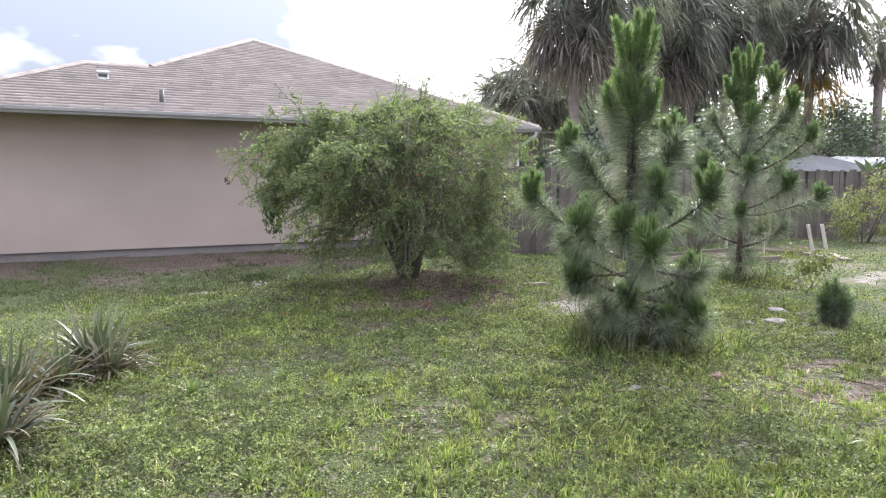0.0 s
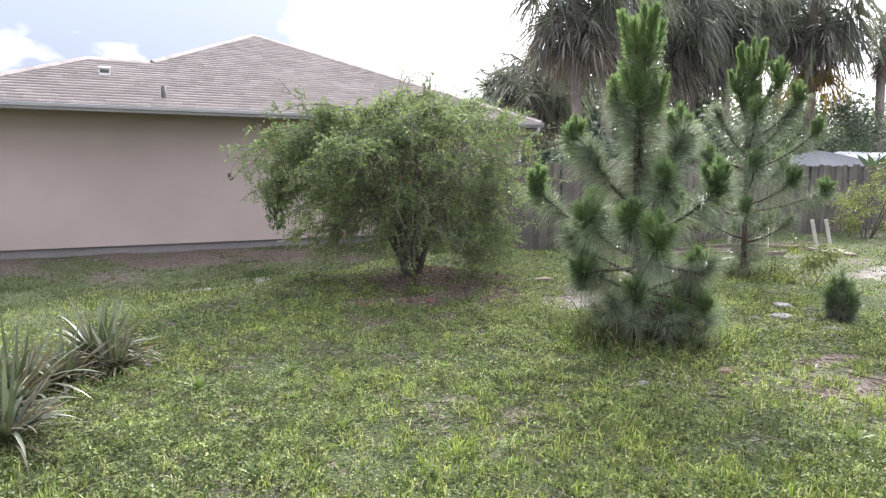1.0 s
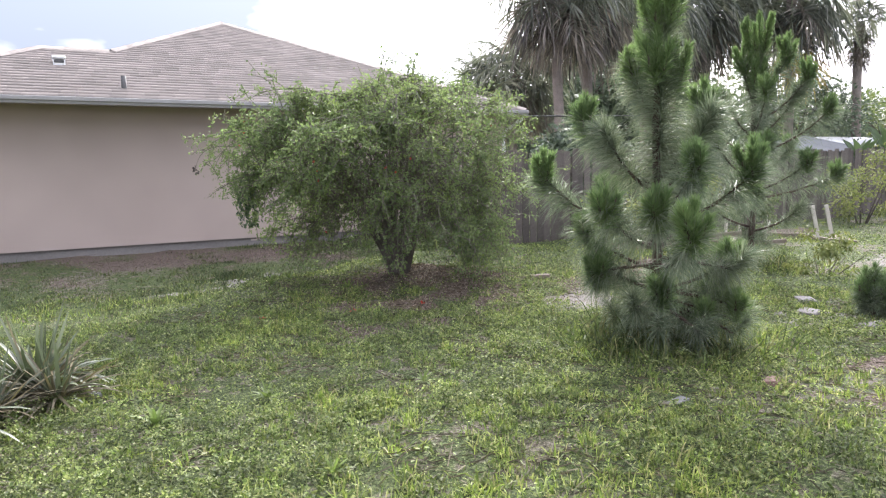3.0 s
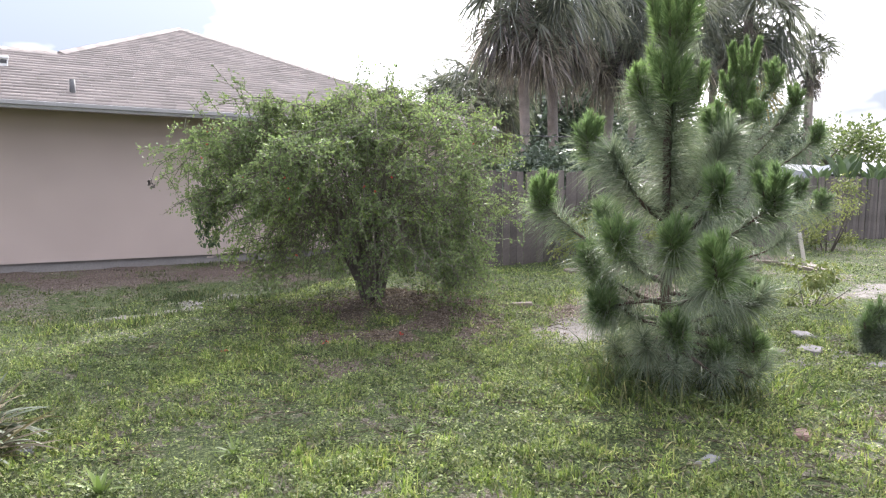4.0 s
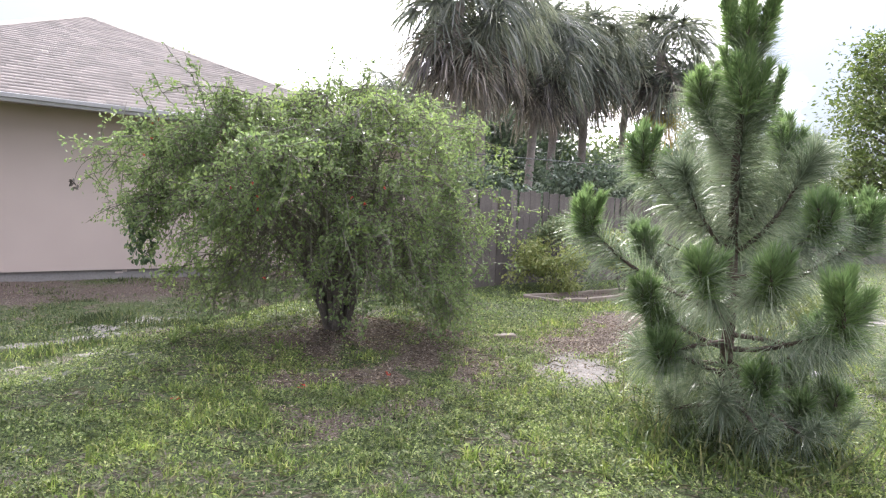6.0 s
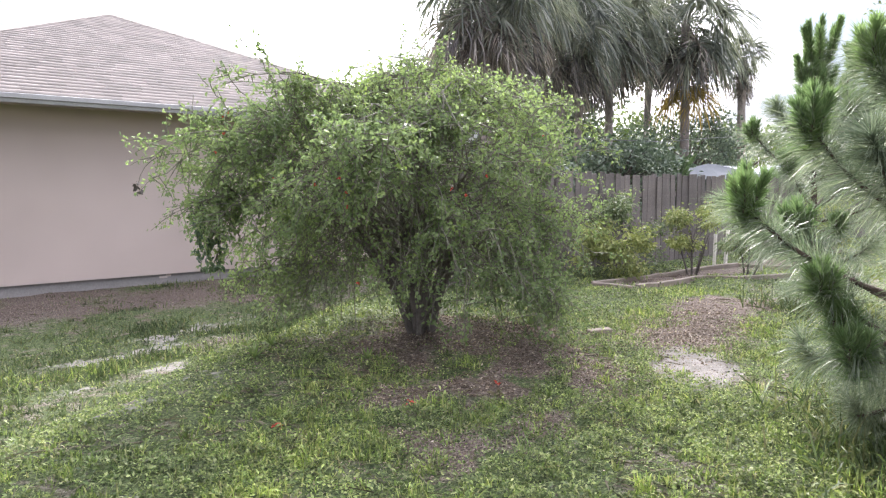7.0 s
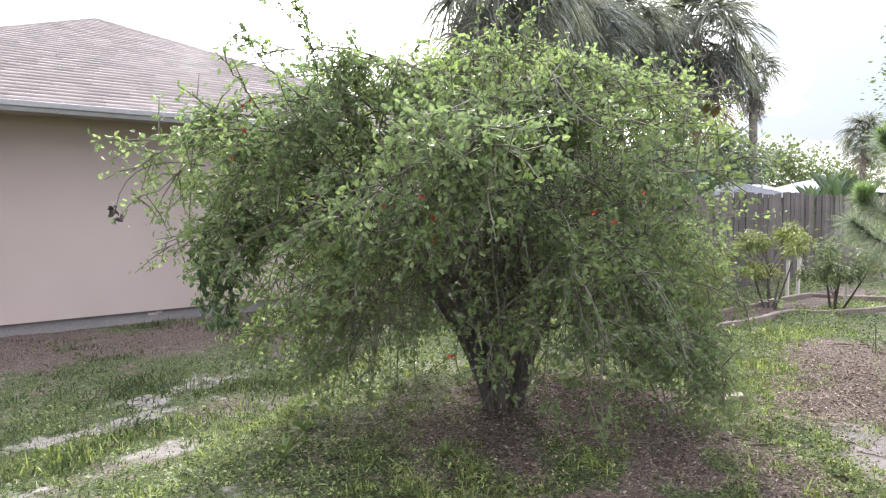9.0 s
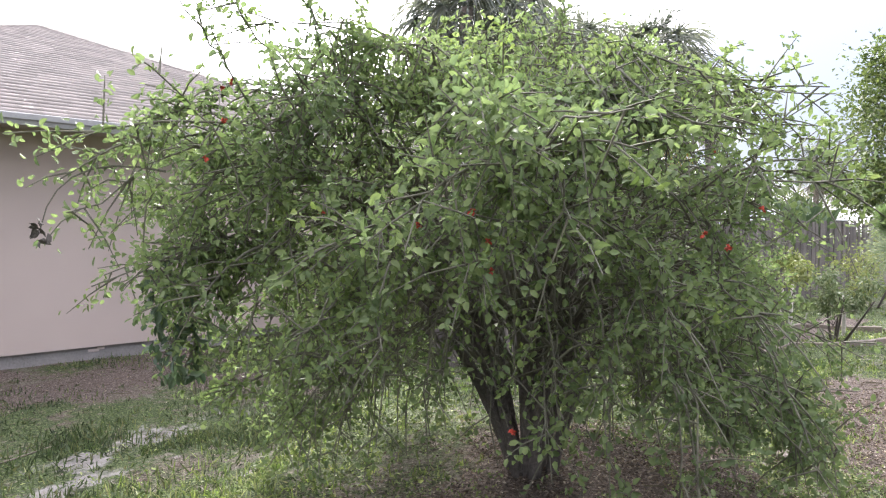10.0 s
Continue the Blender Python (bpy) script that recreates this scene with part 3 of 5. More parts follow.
# ---- the large shrub ----
def bush_reach(az):
    """How far the crown reaches in each direction (radians from +x)."""
    left = np.exp(-(((az - math.pi * 0.96 + math.pi) % (2 * math.pi) - math.pi) / 0.5) ** 2)
    right = np.exp(-(((az + 0.1 + math.pi) % (2 * math.pi) - math.pi) / 0.8) ** 2)
    near = np.exp(-(((az + 1.3 + math.pi) % (2 * math.pi) - math.pi) / 0.5) ** 2)
    return 1.55 + 0.06 * right - 0.17 * near + 0.42 * left + 0.10 * np.sin(3 * az + 1.0) + 0.06 * np.sin(7 * az)


def bush_top(x, y):
    """Height of the crown's top: a broad dome, a notch and a lower hump over the long arm."""
    return 2.40 - 0.42 * step(8.3, 7.2, y) - 0.30 * step(2.3, 1.75, x) + 0.10 * spot(x, y, 1.25, 8.5, 0.4, 0.8) - 0.14 * step(3.3, 4.2, x)


def build_bush():
    rng = np.random.default_rng(21)
    bush = thing("shrub", "large weeping green shrub with small leaves and red flowers", "shrub")
    cx, cy = 2.42, 8.42
    z0 = float(ground_z(*BUSH)) - 0.06
    stems, twigs, pos, way, newpos, newway = [], [], [], [], [], []
    for i in range(13):
        az = i * 2.399 + rng.normal() * 0.2
        r = 0.03 + 0.09 * rng.random()
        a = np.array([BUSH[0] + r * math.cos(az), BUSH[1] + r * math.sin(az), z0])
        c = np.array([cx + (0.35 + 0.5 * rng.random()) * math.cos(az), cy + (0.35 + 0.5 * rng.random()) * math.sin(az), 1.1 + 0.8 * rng.random()])
        b = np.array([a[0] * 0.72 + c[0] * 0.28, a[1] * 0.72 + c[1] * 0.28, 0.75])
        stems.append((bezier(a, b, c, 9), 0.03 + 0.02 * rng.random(), 0.009))

    def shoot(line, count, lo, n_leaf, droop, spread, ln, fresh=0.0):
        m = len(line)
        for _ in range(count):
            s = lo + (1 - lo) * rng.random()
            q = s * (m - 1)
            i = min(int(q), m - 2)
            p = line[i] + (line[i + 1] - line[i]) * (q - i)
            t = unit(line[i + 1] - line[i])
            d = unit(t * 0.55 + rng.normal(size=3) * spread + np.array([0, 0, 0.12 - droop * 0.45]))
            length = ln * (0.6 + 0.7 * rng.random())
            tw = bezier(p, p + d * length * 0.55, p + d * length * 0.95 + np.array([0, 0, -droop * length * 0.6]), 5)
            foot = math.hypot(tw[-1][0] - BUSH[0], tw[-1][1] - BUSH[1])
            if tw[-1][2] < z0 - 0.02 or tw[-1][2] < z0 + 0.64 - 0.66 * foot:
                continue
            if ln > 0.16 and tw[-1][2] > float(bush_top(tw[-1][0], tw[-1][1])) + rng.normal() * 0.06:
                continue
            twigs.append((tw[::2], 0.0045, 0.0018))
            k = rng.random(n_leaf) ** 0.8
            u = k * 4
            j = np.minimum(u.astype(int), 3)
            pp = tw[j] + (tw[j + 1] - tw[j]) * (u - j)[:, None]
            tt = unit(tw[j + 1] - tw[j])
            dd = unit(tt * 0.45 + rng.normal(size=(n_leaf, 3)) * 0.75 + np.array([0, 0, -0.12]))
            pp = pp + dd * 0.02 * rng.random((n_leaf, 1)) + rng.normal(size=(n_leaf, 3)) * 0.014
            if rng.random() < fresh:
                newpos.append(pp), newway.append(dd)
            else:
                pos.append(pp), way.append(dd)

    for i in range(86):
        az = i * 2.399963 + rng.normal() * 0.25
        inner = i >= 70
        zt = 1.35 + 0.95 * rng.random() if inner else 0.36 + 1.8 * rng.random()
        arm = max(0.0, math.cos(az - 0.96 * math.pi))
        reach = float(bush_reach(np.array(az)))
        if zt > 1.05:
            prof = max(0.05, 1 - ((zt - 1.05) / 1.38) ** 2.5) ** 0.5
        else:
            prof = 1 - 0.10 * ((1.05 - zt) / 0.75) ** 2 - 0.4 * arm
        r = reach * prof * (0.08 + 0.62 * rng.random() if inner else 0.62 + 0.40 * rng.random() ** 0.7)
        tip = np.array([cx + r * math.cos(az), cy + r * math.sin(az), zt])
        tip[2] = min(zt, float(bush_top(tip[0], tip[1])))
        s0 = 0.05 + 0.2 * rng.random()
        a = np.array([BUSH[0] + s0 * math.cos(az), BUSH[1] + s0 * math.sin(az), 0.5 + 0.6 * rng.random()])
        b = np.array([cx + 0.55 * r * math.cos(az), cy + 0.55 * r * math.sin(az), min(max(a[2], zt) + 0.15 + 0.35 * rng.random(), 2.4)])
        bough = bezier(a, b, tip, 12)
        bough[1:-1] += rng.normal(size=(10, 3)) * 0.025
        bough[:, 2] = np.minimum(bough[:, 2], bush_top(bough[:, 0], bough[:, 1]) - 0.08)
        stems.append((bough, 0.009 + 0.005 * rng.random(), 0.003))
        shoot(bough, 12, 0.45, 24, 0.2, 0.9, 0.22, 0.05)
        for k in range(6):
            q = bough[5 + rng.integers(0, 6)]
            out = np.array([math.cos(az), math.sin(az), 0.0]) * 0.12
            end = q + (tip - q) * 0.7 + rng.normal(size=3) * [0.2, 0.2, 0.17] + out
            end[2] = max(end[2], 0.3)
            sub = bezier(q, (q + end) / 2 + [0, 0, 0.1], end + [0, 0, -0.05], 8)
            sub[:, 2] = np.minimum(sub[:, 2], bush_top(sub[:, 0], sub[:, 1]) - 0.06)
            stems.append((sub, 0.006, 0.0025))
            shoot(sub, 8, 0.28, 24, 0.32 if zt < 1.3 else 0.1, 0.8, 0.21, 0.05 + 0.1 * (zt > 1.7))
    # boughs that fill the crown between the long arm and the near side
    for i in range(12):
        az = -3.0 + 1.15 * (i / 11) + rng.normal() * 0.08
        zt = 0.75 + 1.2 * rng.random()
        r = (1.35 + 0.3 * rng.random()) * (1.0 if zt < 1.5 else 0.85)
        tip = np.array([cx + r * math.cos(az), cy + r * math.sin(az), zt])
        line = bezier((BUSH[0] + 0.2 * math.cos(az), BUSH[1] + 0.2 * math.sin(az), 0.9), (cx + 0.7 * r * math.cos(az), cy + 0.7 * r * math.sin(az), zt + 0.3), tip, 12)
        line[1:-1] += rng.normal(size=(10, 3)) * 0.025
        line[:, 2] = np.minimum(line[:, 2], bush_top(line[:, 0], line[:, 1]) - 0.05)
        stems.append((line, 0.009, 0.0025))
        shoot(line, 24, 0.4, 22, 0.35, 0.9, 0.22, 0.06)
    # hanging skirt all round, with a frill of twigs that end at uneven heights
    for i in range(64):
        az = i * 2 * math.pi / 64 + rng.normal() * 0.05
        under_arm = math.cos(az - 0.93 * math.pi) > 0.72
        r = (1.15 if under_arm else float(bush_reach(np.array(az)))) * (0.5 + 0.4 * rng.random())
        zt = 0.08 + 0.4 * rng.random() ** 1.5 + 0.3 * value_noise(az * 2.0, 0.0, 1.0, 31) ** 2
        if math.cos(az - 1.14 * math.pi) > 0.86:
            zt = max(zt, 0.62)
        if under_arm and rng.random() < 0.5:
            continue
        way_out = np.array([math.cos(az), math.sin(az), 0.0])
        a = np.array([cx, cy, 0]) + way_out * (0.2 + 0.2 * rng.random()) + [0, 0, 1.0 + 0.5 * rng.random()]
        b = np.array([cx, cy, 0]) + way_out * r * 0.95 + [0, 0, 1.25 + 0.3 * rng.random()]
        line = bezier(a, b, np.array([cx, cy, zt]) + way_out * r, 10)
        line[1:] += np.cumsum(rng.normal(size=(9, 3)) * 0.018, 0)
        stems.append((line, 0.008, 0.003))
        shoot(line, 15, 0.12, 23, 0.3, 0.85, 0.2, 0.05)
    # low sprays that hide the upper stems
    for i in range(17):
        az = -3.0 + 2.9 * (i / 16) + rng.normal() * 0.1
        r = 0.45 + 0.55 * rng.random()
        o = np.array([math.cos(az), math.sin(az), 0.0])
        line = bezier(np.array([BUSH[0], BUSH[1], 0.85]) + o * 0.15, np.array([cx, cy, 1.15]) + o * r * 0.8, np.array([cx, cy, 0.45 + 0.45 * rng.random()]) + o * r, 9)
        stems.append((line, 0.007, 0.0025))
        shoot(line, 14, 0.25, 22, 0.3, 0.9, 0.2, 0.03)
    # long arching arm with hanging twigs
    boughs = (((0.46, 8.83, 1.42), (1.1, 8.65, 2.0)), ((0.72, 8.75, 1.62), (1.3, 8.5, 2.05)), ((0.9, 9.0, 0.86), (1.1, 8.8, 1.8)), ((0.85, 8.95, 1.2), (1.2, 8.8, 1.9)), ((0.95, 8.45, 1.72), (1.5, 8.4, 2.1)), ((1.0, 9.05, 1.3), (1.4, 8.8, 1.9)), ((0.75, 8.7, 1.45), (1.3, 8.6, 1.9)), ((0.86, 8.97, 0.84), (0.96, 8.9, 1.5)),
              ((1.8, 9.72, 0.2), (1.85, 9.5, 1.25)), ((1.3, 9.3, 0.45), (1.4, 9.0, 1.5)), ((0.95, 8.3, 1.86), (1.5, 8.35, 2.0)), ((1.18, 8.4, 2.0), (1.6, 8.4, 2.05)), ((1.45, 8.25, 2.08), (1.8, 8.4, 2.05)), ((0.9, 8.6, 1.85), (1.45, 8.5, 2.05)))
    for tip, mid in boughs + boughs:
        tip = np.array(tip) + rng.normal(size=3) * 0.05
        line = bezier((1.9, 8.4, 1.0), mid, tip, 12)
        line[1:-1] += rng.normal(size=(10, 3)) * 0.03
        stems.append((line, 0.009, 0.0025))
        shoot(line, 25, 0.25, 23, 0.5, 0.7, 0.2)
    # long thin shoots that stand out of the crown, leafy to their tips
    for tip in ((0.81, 8.2, 2.27), (0.96, 8.2, 2.24), (0.70, 8.2, 2.12), (0.56, 8.2, 2.02), (0.44, 8.25, 1.84), (1.03, 8.3, 2.24), (1.14, 8.2, 2.03), (1.67, 8.2, 2.19), (1.45, 8.2, 2.05), (2.0, 8.3, 2.32), (2.26, 8.2, 2.46),
                (2.38, 8.3, 2.5), (2.3, 8.4, 2.52), (2.46, 8.3, 2.56), (2.52, 8.2, 2.45), (2.66, 8.3, 2.56), (3.0, 8.4, 2.42), (3.4, 8.3, 2.2), (3.75, 8.2, 1.95), (1.85, 7.6, 2.05), (2.6, 7.4, 2.1)):
        a = np.array([tip[0] * 0.8 + cx * 0.2, tip[1] * 0.7 + cy * 0.3, tip[2] - 0.42])
        line = bezier(a, (tip[0] * 0.5 + a[0] * 0.5 + 0.12 * rng.normal(), tip[1] + 0.05 * rng.normal(), tip[2] - 0.1), tip, 12)
        line[1:-1] += rng.normal(size=(10, 3)) * 0.01
        stems.append((line, 0.004, 0.002))
        n = 42
        u = (0.15 + 0.85 * rng.random(n)) * 10.99
        j = u.astype(int)
        pp = line[j] + (line[j + 1] - line[j]) * (u - j)[:, None]
        dd = unit(unit(line[j + 1] - line[j]) * 0.5 + rng.normal(size=(n, 3)) * 0.6)
        pos.append(pp), way.append(dd)
        shoot(line, 3, 0.3, 7, 0.05, 0.6, 0.12)
    twigs.append((bezier((0.75, 8.78, 1.55), (0.38, 8.83, 1.62), (0.335, 8.83, 1.33), 8), 0.005, 0.002))
    twigs.append((bezier((1.15, 8.85, 1.5), (0.9, 9.0, 1.5), (0.89, 9.0, 0.85), 8), 0.006, 0.002))
    for s in stems[:13]:
        put("stem", mesh_np("stem", *tubes([s], 7)), M_BARK, bush, "dark bare stem", smooth=True)
    tagged(put("branchwork", mesh_np("branchwork", *tubes(stems[13:], 5)), M_TWIG, bush, smooth=True), kind="stuff")
    tagged(put("twig_mass", mesh_np("twig_mass", *tubes(twigs, 3)), M_TWIG, bush), kind="stuff")
    for name, p, w, m, size in (("foliage", pos, way, M_BUSH, 0.0295), ("new_foliage", newpos, newway, M_BUSHNEW, 0.026)):
        p, w = np.concatenate(p), np.concatenate(w)
        # the shaded heart of the crown carries few leaves
        out = np.hypot(p[:, 0] - cx, p[:, 1] - cy) / bush_reach(np.arctan2(p[:, 1] - cy, p[:, 0] - cx))
        out = np.maximum(out, 1 - (bush_top(p[:, 0], p[:, 1]) - p[:, 2]) / 1.1)
        ok = rng.random(len(p)) < 0.05 + 0.50 * step(0.42, 0.85, out) + 0.10 * step(0.95, 0.6, p[:, 2]) + 0.16 * step(1.95, 1.45, p[:, 0])
        p, w = p[ok], w[ok]
        ln = size * (0.7 + 0.65 * rng.random(len(p)))
        face = unit(p - np.array([cx, cy, 0.9])) * np.array([1.0, 1.0, 0.6]) + np.array([0, 0, 0.45])
        v, f = leaves(p, w, ln, ln * 0.58, rng, 0.2, face)
        tagged(put(name, mesh_np(name, v, f), m, bush), kind="stuff")
    # a dark clump that hangs from the long arm, and one withered spray at its tip
    for name, c, n, size, spread, m, text in (("hanging_clump", (0.89, 9.0, 0.96), 230, 0.052, (0.075, 0.075, 0.17), M_BUSHDARK, "clump of larger dark green leaves"), ("withered_spray", (0.335, 8.83, 1.33), 12, 0.036, (0.014, 0.014, 0.028), M_BARK, "withered dark brown leaves")):
        p = np.array(c) + np.clip(rng.normal(size=(n, 3)), -1.4, 1.4) * spread
        d = unit(rng.normal(size=(n, 3)) * 0.6 + [0, 0, -0.8])
        ln = size * (0.7 + 0.6 * rng.random(n))
        tagged(put(name, mesh_np(name, *leaves(p, d, ln, ln * 0.5, rng)), m, bush, text), text, kind="stuff")
    # flowers: a few ragged red petals each
    for p in ((1.1, 7.73, 1.34), (1.19, 7.59, 1.38), (1.21, 7.54, 1.29), (1.21, 7.53, 1.2), (0.72, 8.25, 1.78), (0.78, 8.3, 1.82), (0.7, 8.2, 1.67), (0.66, 8.25, 1.55), (0.97, 8.06, 1.38), (1.71, 7.11, 1.31), (1.92, 7.02, 1.39), (1.79, 7.07, 1.27), (1.25, 7.48, 0.72), (3.3, 7.8, 1.75), (2.33, 7.95, 2.02)):
        n = 9
        d = unit(rng.normal(size=(n, 3)) + [0, -0.4, 0.2])
        v, f = leaves(np.repeat([p], n, 0), d, 0.011 + 0.006 * rng.random(n), 0.009, rng, 0.4)
        put("flower", mesh_np("flower", v, f), M_FLOWER, bush, "small red flower")


build_bush()


# ---- young pines ----
def needle_tuft(rng, a, b, count, length, spread, width, out_v, lo=0.0, sag=0.0):
    """Needles all along the shoot from a to b, leaning forward at the tip and hanging lower down."""
    a, b = np.array(a), np.array(b)
    s = lo + (1 - lo) * rng.random(count) ** 0.8
    p = a + (b - a) * s[:, None]
    t = unit(b - a)
    r = rng.normal(size=(count, 3))
    r = unit(r - (r @ t)[:, None] * t)
    lean = spread * (1.25 - 0.75 * s)[:, None] * (0.75 + 0.5 * rng.random(count))[:, None]
    d = unit(t * np.cos(lean) + r * np.sin(lean))
    ln = length * (0.7 + 0.5 * rng.random(count))
    out_v.append(blades(p, d, ln, width, 0.10 + 0.35 * (1 - s) * rng.random(count) + sag * rng.random(count), rng))


def build_pine(label, base, height, arms, seed, dense, ln=0.24, r0=0.045, low=0):
    rng = np.random.default_rng(seed)
    pine = thing("pine_tree", label, "tree", "young pines")
    x, y = base
    z = float(ground_z(x, y))
    wood, needles, candles = [], [], []
    trunk = np.array([(x, y, z - 0.1), (x + 0.01, y, z + height * 0.3), (x - 0.02, y + 0.02, z + height * 0.6), (x, y, z + height * 0.86)])
    wood.append((trunk, r0, r0 * 0.3))
    put("trunk", mesh_np("trunk", *tubes(wood, 8)), M_PINEBARK, pine, "thin reddish-brown trunk", smooth=True)
    top = np.array((x, y, z + height))
    limbs = []

    def candle(a, d, l, k):
        """A blunt upright brush of short needles."""
        limbs.append((np.array([a, a + d * l * 0.6, a + d * l]), 0.012, 0.006))
        needle_tuft(rng, a - d * 0.03, a + d * l * 0.9, int(dense * 1700 * l * k), 0.095 * k, 0.7, 0.006, candles)

    def head(p, size, n_c, lean=0.12, wide=0.035):
        """A whorl of young shoots standing close together."""
        for c in range(n_c):
            az = c * 2.4 + rng.normal() * 0.3
            ring = np.array([math.cos(az), math.sin(az), 0.0]) * (0.0 if c == 0 else 1.0)
            d = unit(np.array([0, 0, 1.0]) + ring * lean * (0.6 + rng.random()))
            candle(p + ring * wide, d, size * (1.0 if c == 0 else 0.62 + 0.33 * rng.random()), 1.0)
        needle_tuft(rng, p - [0, 0, 0.10], p + [0, 0, size * 0.35], int(dense * 260), 0.16, 0.95, 0.005, candles, 0.0, 0.15)
    # leader: a furry column under a whorl of tall upright shoots
    k = height / 2.7
    if height > 1:
        head(top - [0, 0, 0.42 * k], 0.40 * k, 10, 0.2, 0.09)
        head(top - [0.10, 0.06, 0.76 * k], 0.30 * k, 5, 0.3, 0.05)
        head(top - [-0.08, 0.05, 0.82 * k], 0.28 * k, 4, 0.3, 0.05)
    else:
        head(top - [0, 0, 0.2], 0.2, 3, 0.3)
    needle_tuft(rng, trunk[1] + [0, 0, 0.32 * k], top - [0, 0, 0.45 * k], int(dense * 3400 * k), ln * 0.95, 1.35, 0.004, needles, 0.0, 0.35)
    # short level arms near the ground, some with a small bright tip
    foot = []
    for c in range(low):
        az, r, h = c * 2.399 + rng.normal() * 0.2, 0.24 + 0.28 * (c / low) + 0.08 * rng.random(), 0.14 + 0.5 * (c / low)
        foot.append((r * math.cos(az), r * math.sin(az), h, h + 0.04, 0.7 if c % 2 and h > 0.3 else 0.0))
    for (dx, dy, zt, z_from, bright) in list(arms) + foot:
        p = np.array((x + dx, y + dy, z + zt))
        a = np.array((x, y, z + z_from))
        b = np.array((x + dx * 0.6, y + dy * 0.6, z + z_from + (zt - z_from) * 0.25))
        line = bezier(a, b, p, 8)
        limbs.append((line, 0.017, 0.008))
        ln_a = ln * (0.62 + 0.38 * min(1.0, zt / 0.9))
        thin = min(1.0, 0.12 + 0.75 * zt) if height > 1 else 1.0
        needle_tuft(rng, line[5], line[7], int(dense * 400 * thin), ln_a * 0.9, 1.15, 0.0042, needles, 0.0, 0.35)
        needle_tuft(rng, line[2], line[5], int(dense * 260 * thin), ln_a * 0.8, 1.25, 0.0042, needles, 0.0, 0.4)
        if bright:
            head(p - [0, 0, 0.03], 0.2 * bright, 5 if height > 1 else 2, 0.26)
        else:
            needle_tuft(rng, p, p + np.array([dx * 0.15, dy * 0.15, 0.1]), int(dense * 420 * thin), ln_a * 0.8, 1.0, 0.0042, needles, 0.0, 0.35)
    if height > 1:
        for c in range(30):
            az, r, h = c * 2.399, 0.05 + 0.2 * rng.random(), 0.04 + 0.42 * rng.random()
            o = np.array([math.cos(az), math.sin(az), 0.0])
            p = np.array([x, y, z + h]) + o * r
            needle_tuft(rng, p - o * 0.08, p + o * 0.05 + [0, 0, 0.06], int(dense * 45), 0.2, 1.2, 0.0045, needles, 0.0, 0.4)
    for s in limbs:
        put("branch", mesh_np("branch", *tubes([s], 5)), M_PINEBARK, pine, smooth=True)
    tagged(put("needle_mass", mesh_np("needle_mass", *join(needles)), M_NEEDLE, pine, "long fine hanging needles"), kind="stuff")
    tagged(put("young_growth", mesh_np("young_growth", *join(candles)), M_CANDLE, pine, "bright green upright young shoots"), kind="stuff")


# arms: offset of the tip from the trunk, its height, where it leaves the trunk, size of its bright head
build_pine("young pine with long soft needles and bright shoots", (2.86, 4.92), 2.70, [
    (-0.55, 0.62, 1.22, 0.75, 1.15), (-0.32, 0.42, 1.62, 1.15, 1.1), (-0.52, -0.78, 0.88, 0.55, 1.2), (0.25, -0.58, 1.25, 0.85, 1.2),
    (-0.45, -0.42, 1.0, 0.8, 0.9), (-0.34, 0.22, 0.62, 0.4, 0.9), (0.30, -0.12, 1.70, 1.2, 1.1), (-0.68, -0.2, 1.02, 0.7, 0.8),
    (0.65, 0.25, 1.05, 0.7, 1.0), (0.1, 0.65, 1.1, 0.7, 0.8), (0.30, -0.36, 0.62, 0.4, 0.9), (0.0, 0.26, 1.98, 1.6, 1.0),
    (0.1, -0.3, 1.55, 1.1, 0.0), (-0.36, 0.1, 1.45, 1.1, 0.0), (-0.4, 0.3, 0.85, 0.55, 0.6), (-0.25, -0.55, 1.3, 0.95, 0.8),
    (0.14, -0.56, 0.17, 0.32, 0.0), (-0.12, -0.5, 0.2, 0.3, 0.0), (0.34, -0.44, 0.2, 0.34, 0.0), (-0.36, -0.38, 0.22, 0.32, 0.0), (0.05, -0.4, 0.3, 0.36, 0.5), (0.24, -0.5, 0.34, 0.4, 0.6)], 5, 1.0, 0.27, low=11)
build_pine("taller young pine beside the planting bed", (6.62, 6.96), 3.12, [
    (-0.14, 0.10, 2.45, 2.0, 1.5), (0.16, -0.28, 2.55, 2.1, 1.5), (0.32, -0.45, 2.3, 1.8, 1.2), (-0.5, -0.5, 2.1, 1.7, 1.0), (0.45, 0.35, 2.2, 1.7, 0.9),
    (-0.5, 0.45, 1.9, 1.4, 0.8), (0.3, -0.75, 1.9, 1.4, 0.9), (-0.85, -0.1, 1.55, 1.1, 0.9), (0.8, 0.1, 1.5, 1.1, 0.8),
    (0.2, 0.85, 1.4, 1.0, 0.8), (-0.3, -0.9, 1.3, 0.95, 0.8), (0.75, -0.6, 1.15, 0.85, 0.9), (-0.75, 0.5, 1.1, 0.8, 0.0), (-0.2, 0.3, 2.1, 1.6, 0.0), (0.3, -0.3, 2.1, 1.6, 0.0),
    (-0.55, -0.45, 0.95, 0.7, 0.7), (-0.4, 0.3, 0.75, 0.5, 0.0), (0.3, 0.4, 0.8, 0.55, 0.0), (0.1, -0.5, 0.7, 0.45, 0.0), (-0.6, -0.6, 1.5, 1.1, 0.8)], 6, 0.85, 0.28, 0.045)
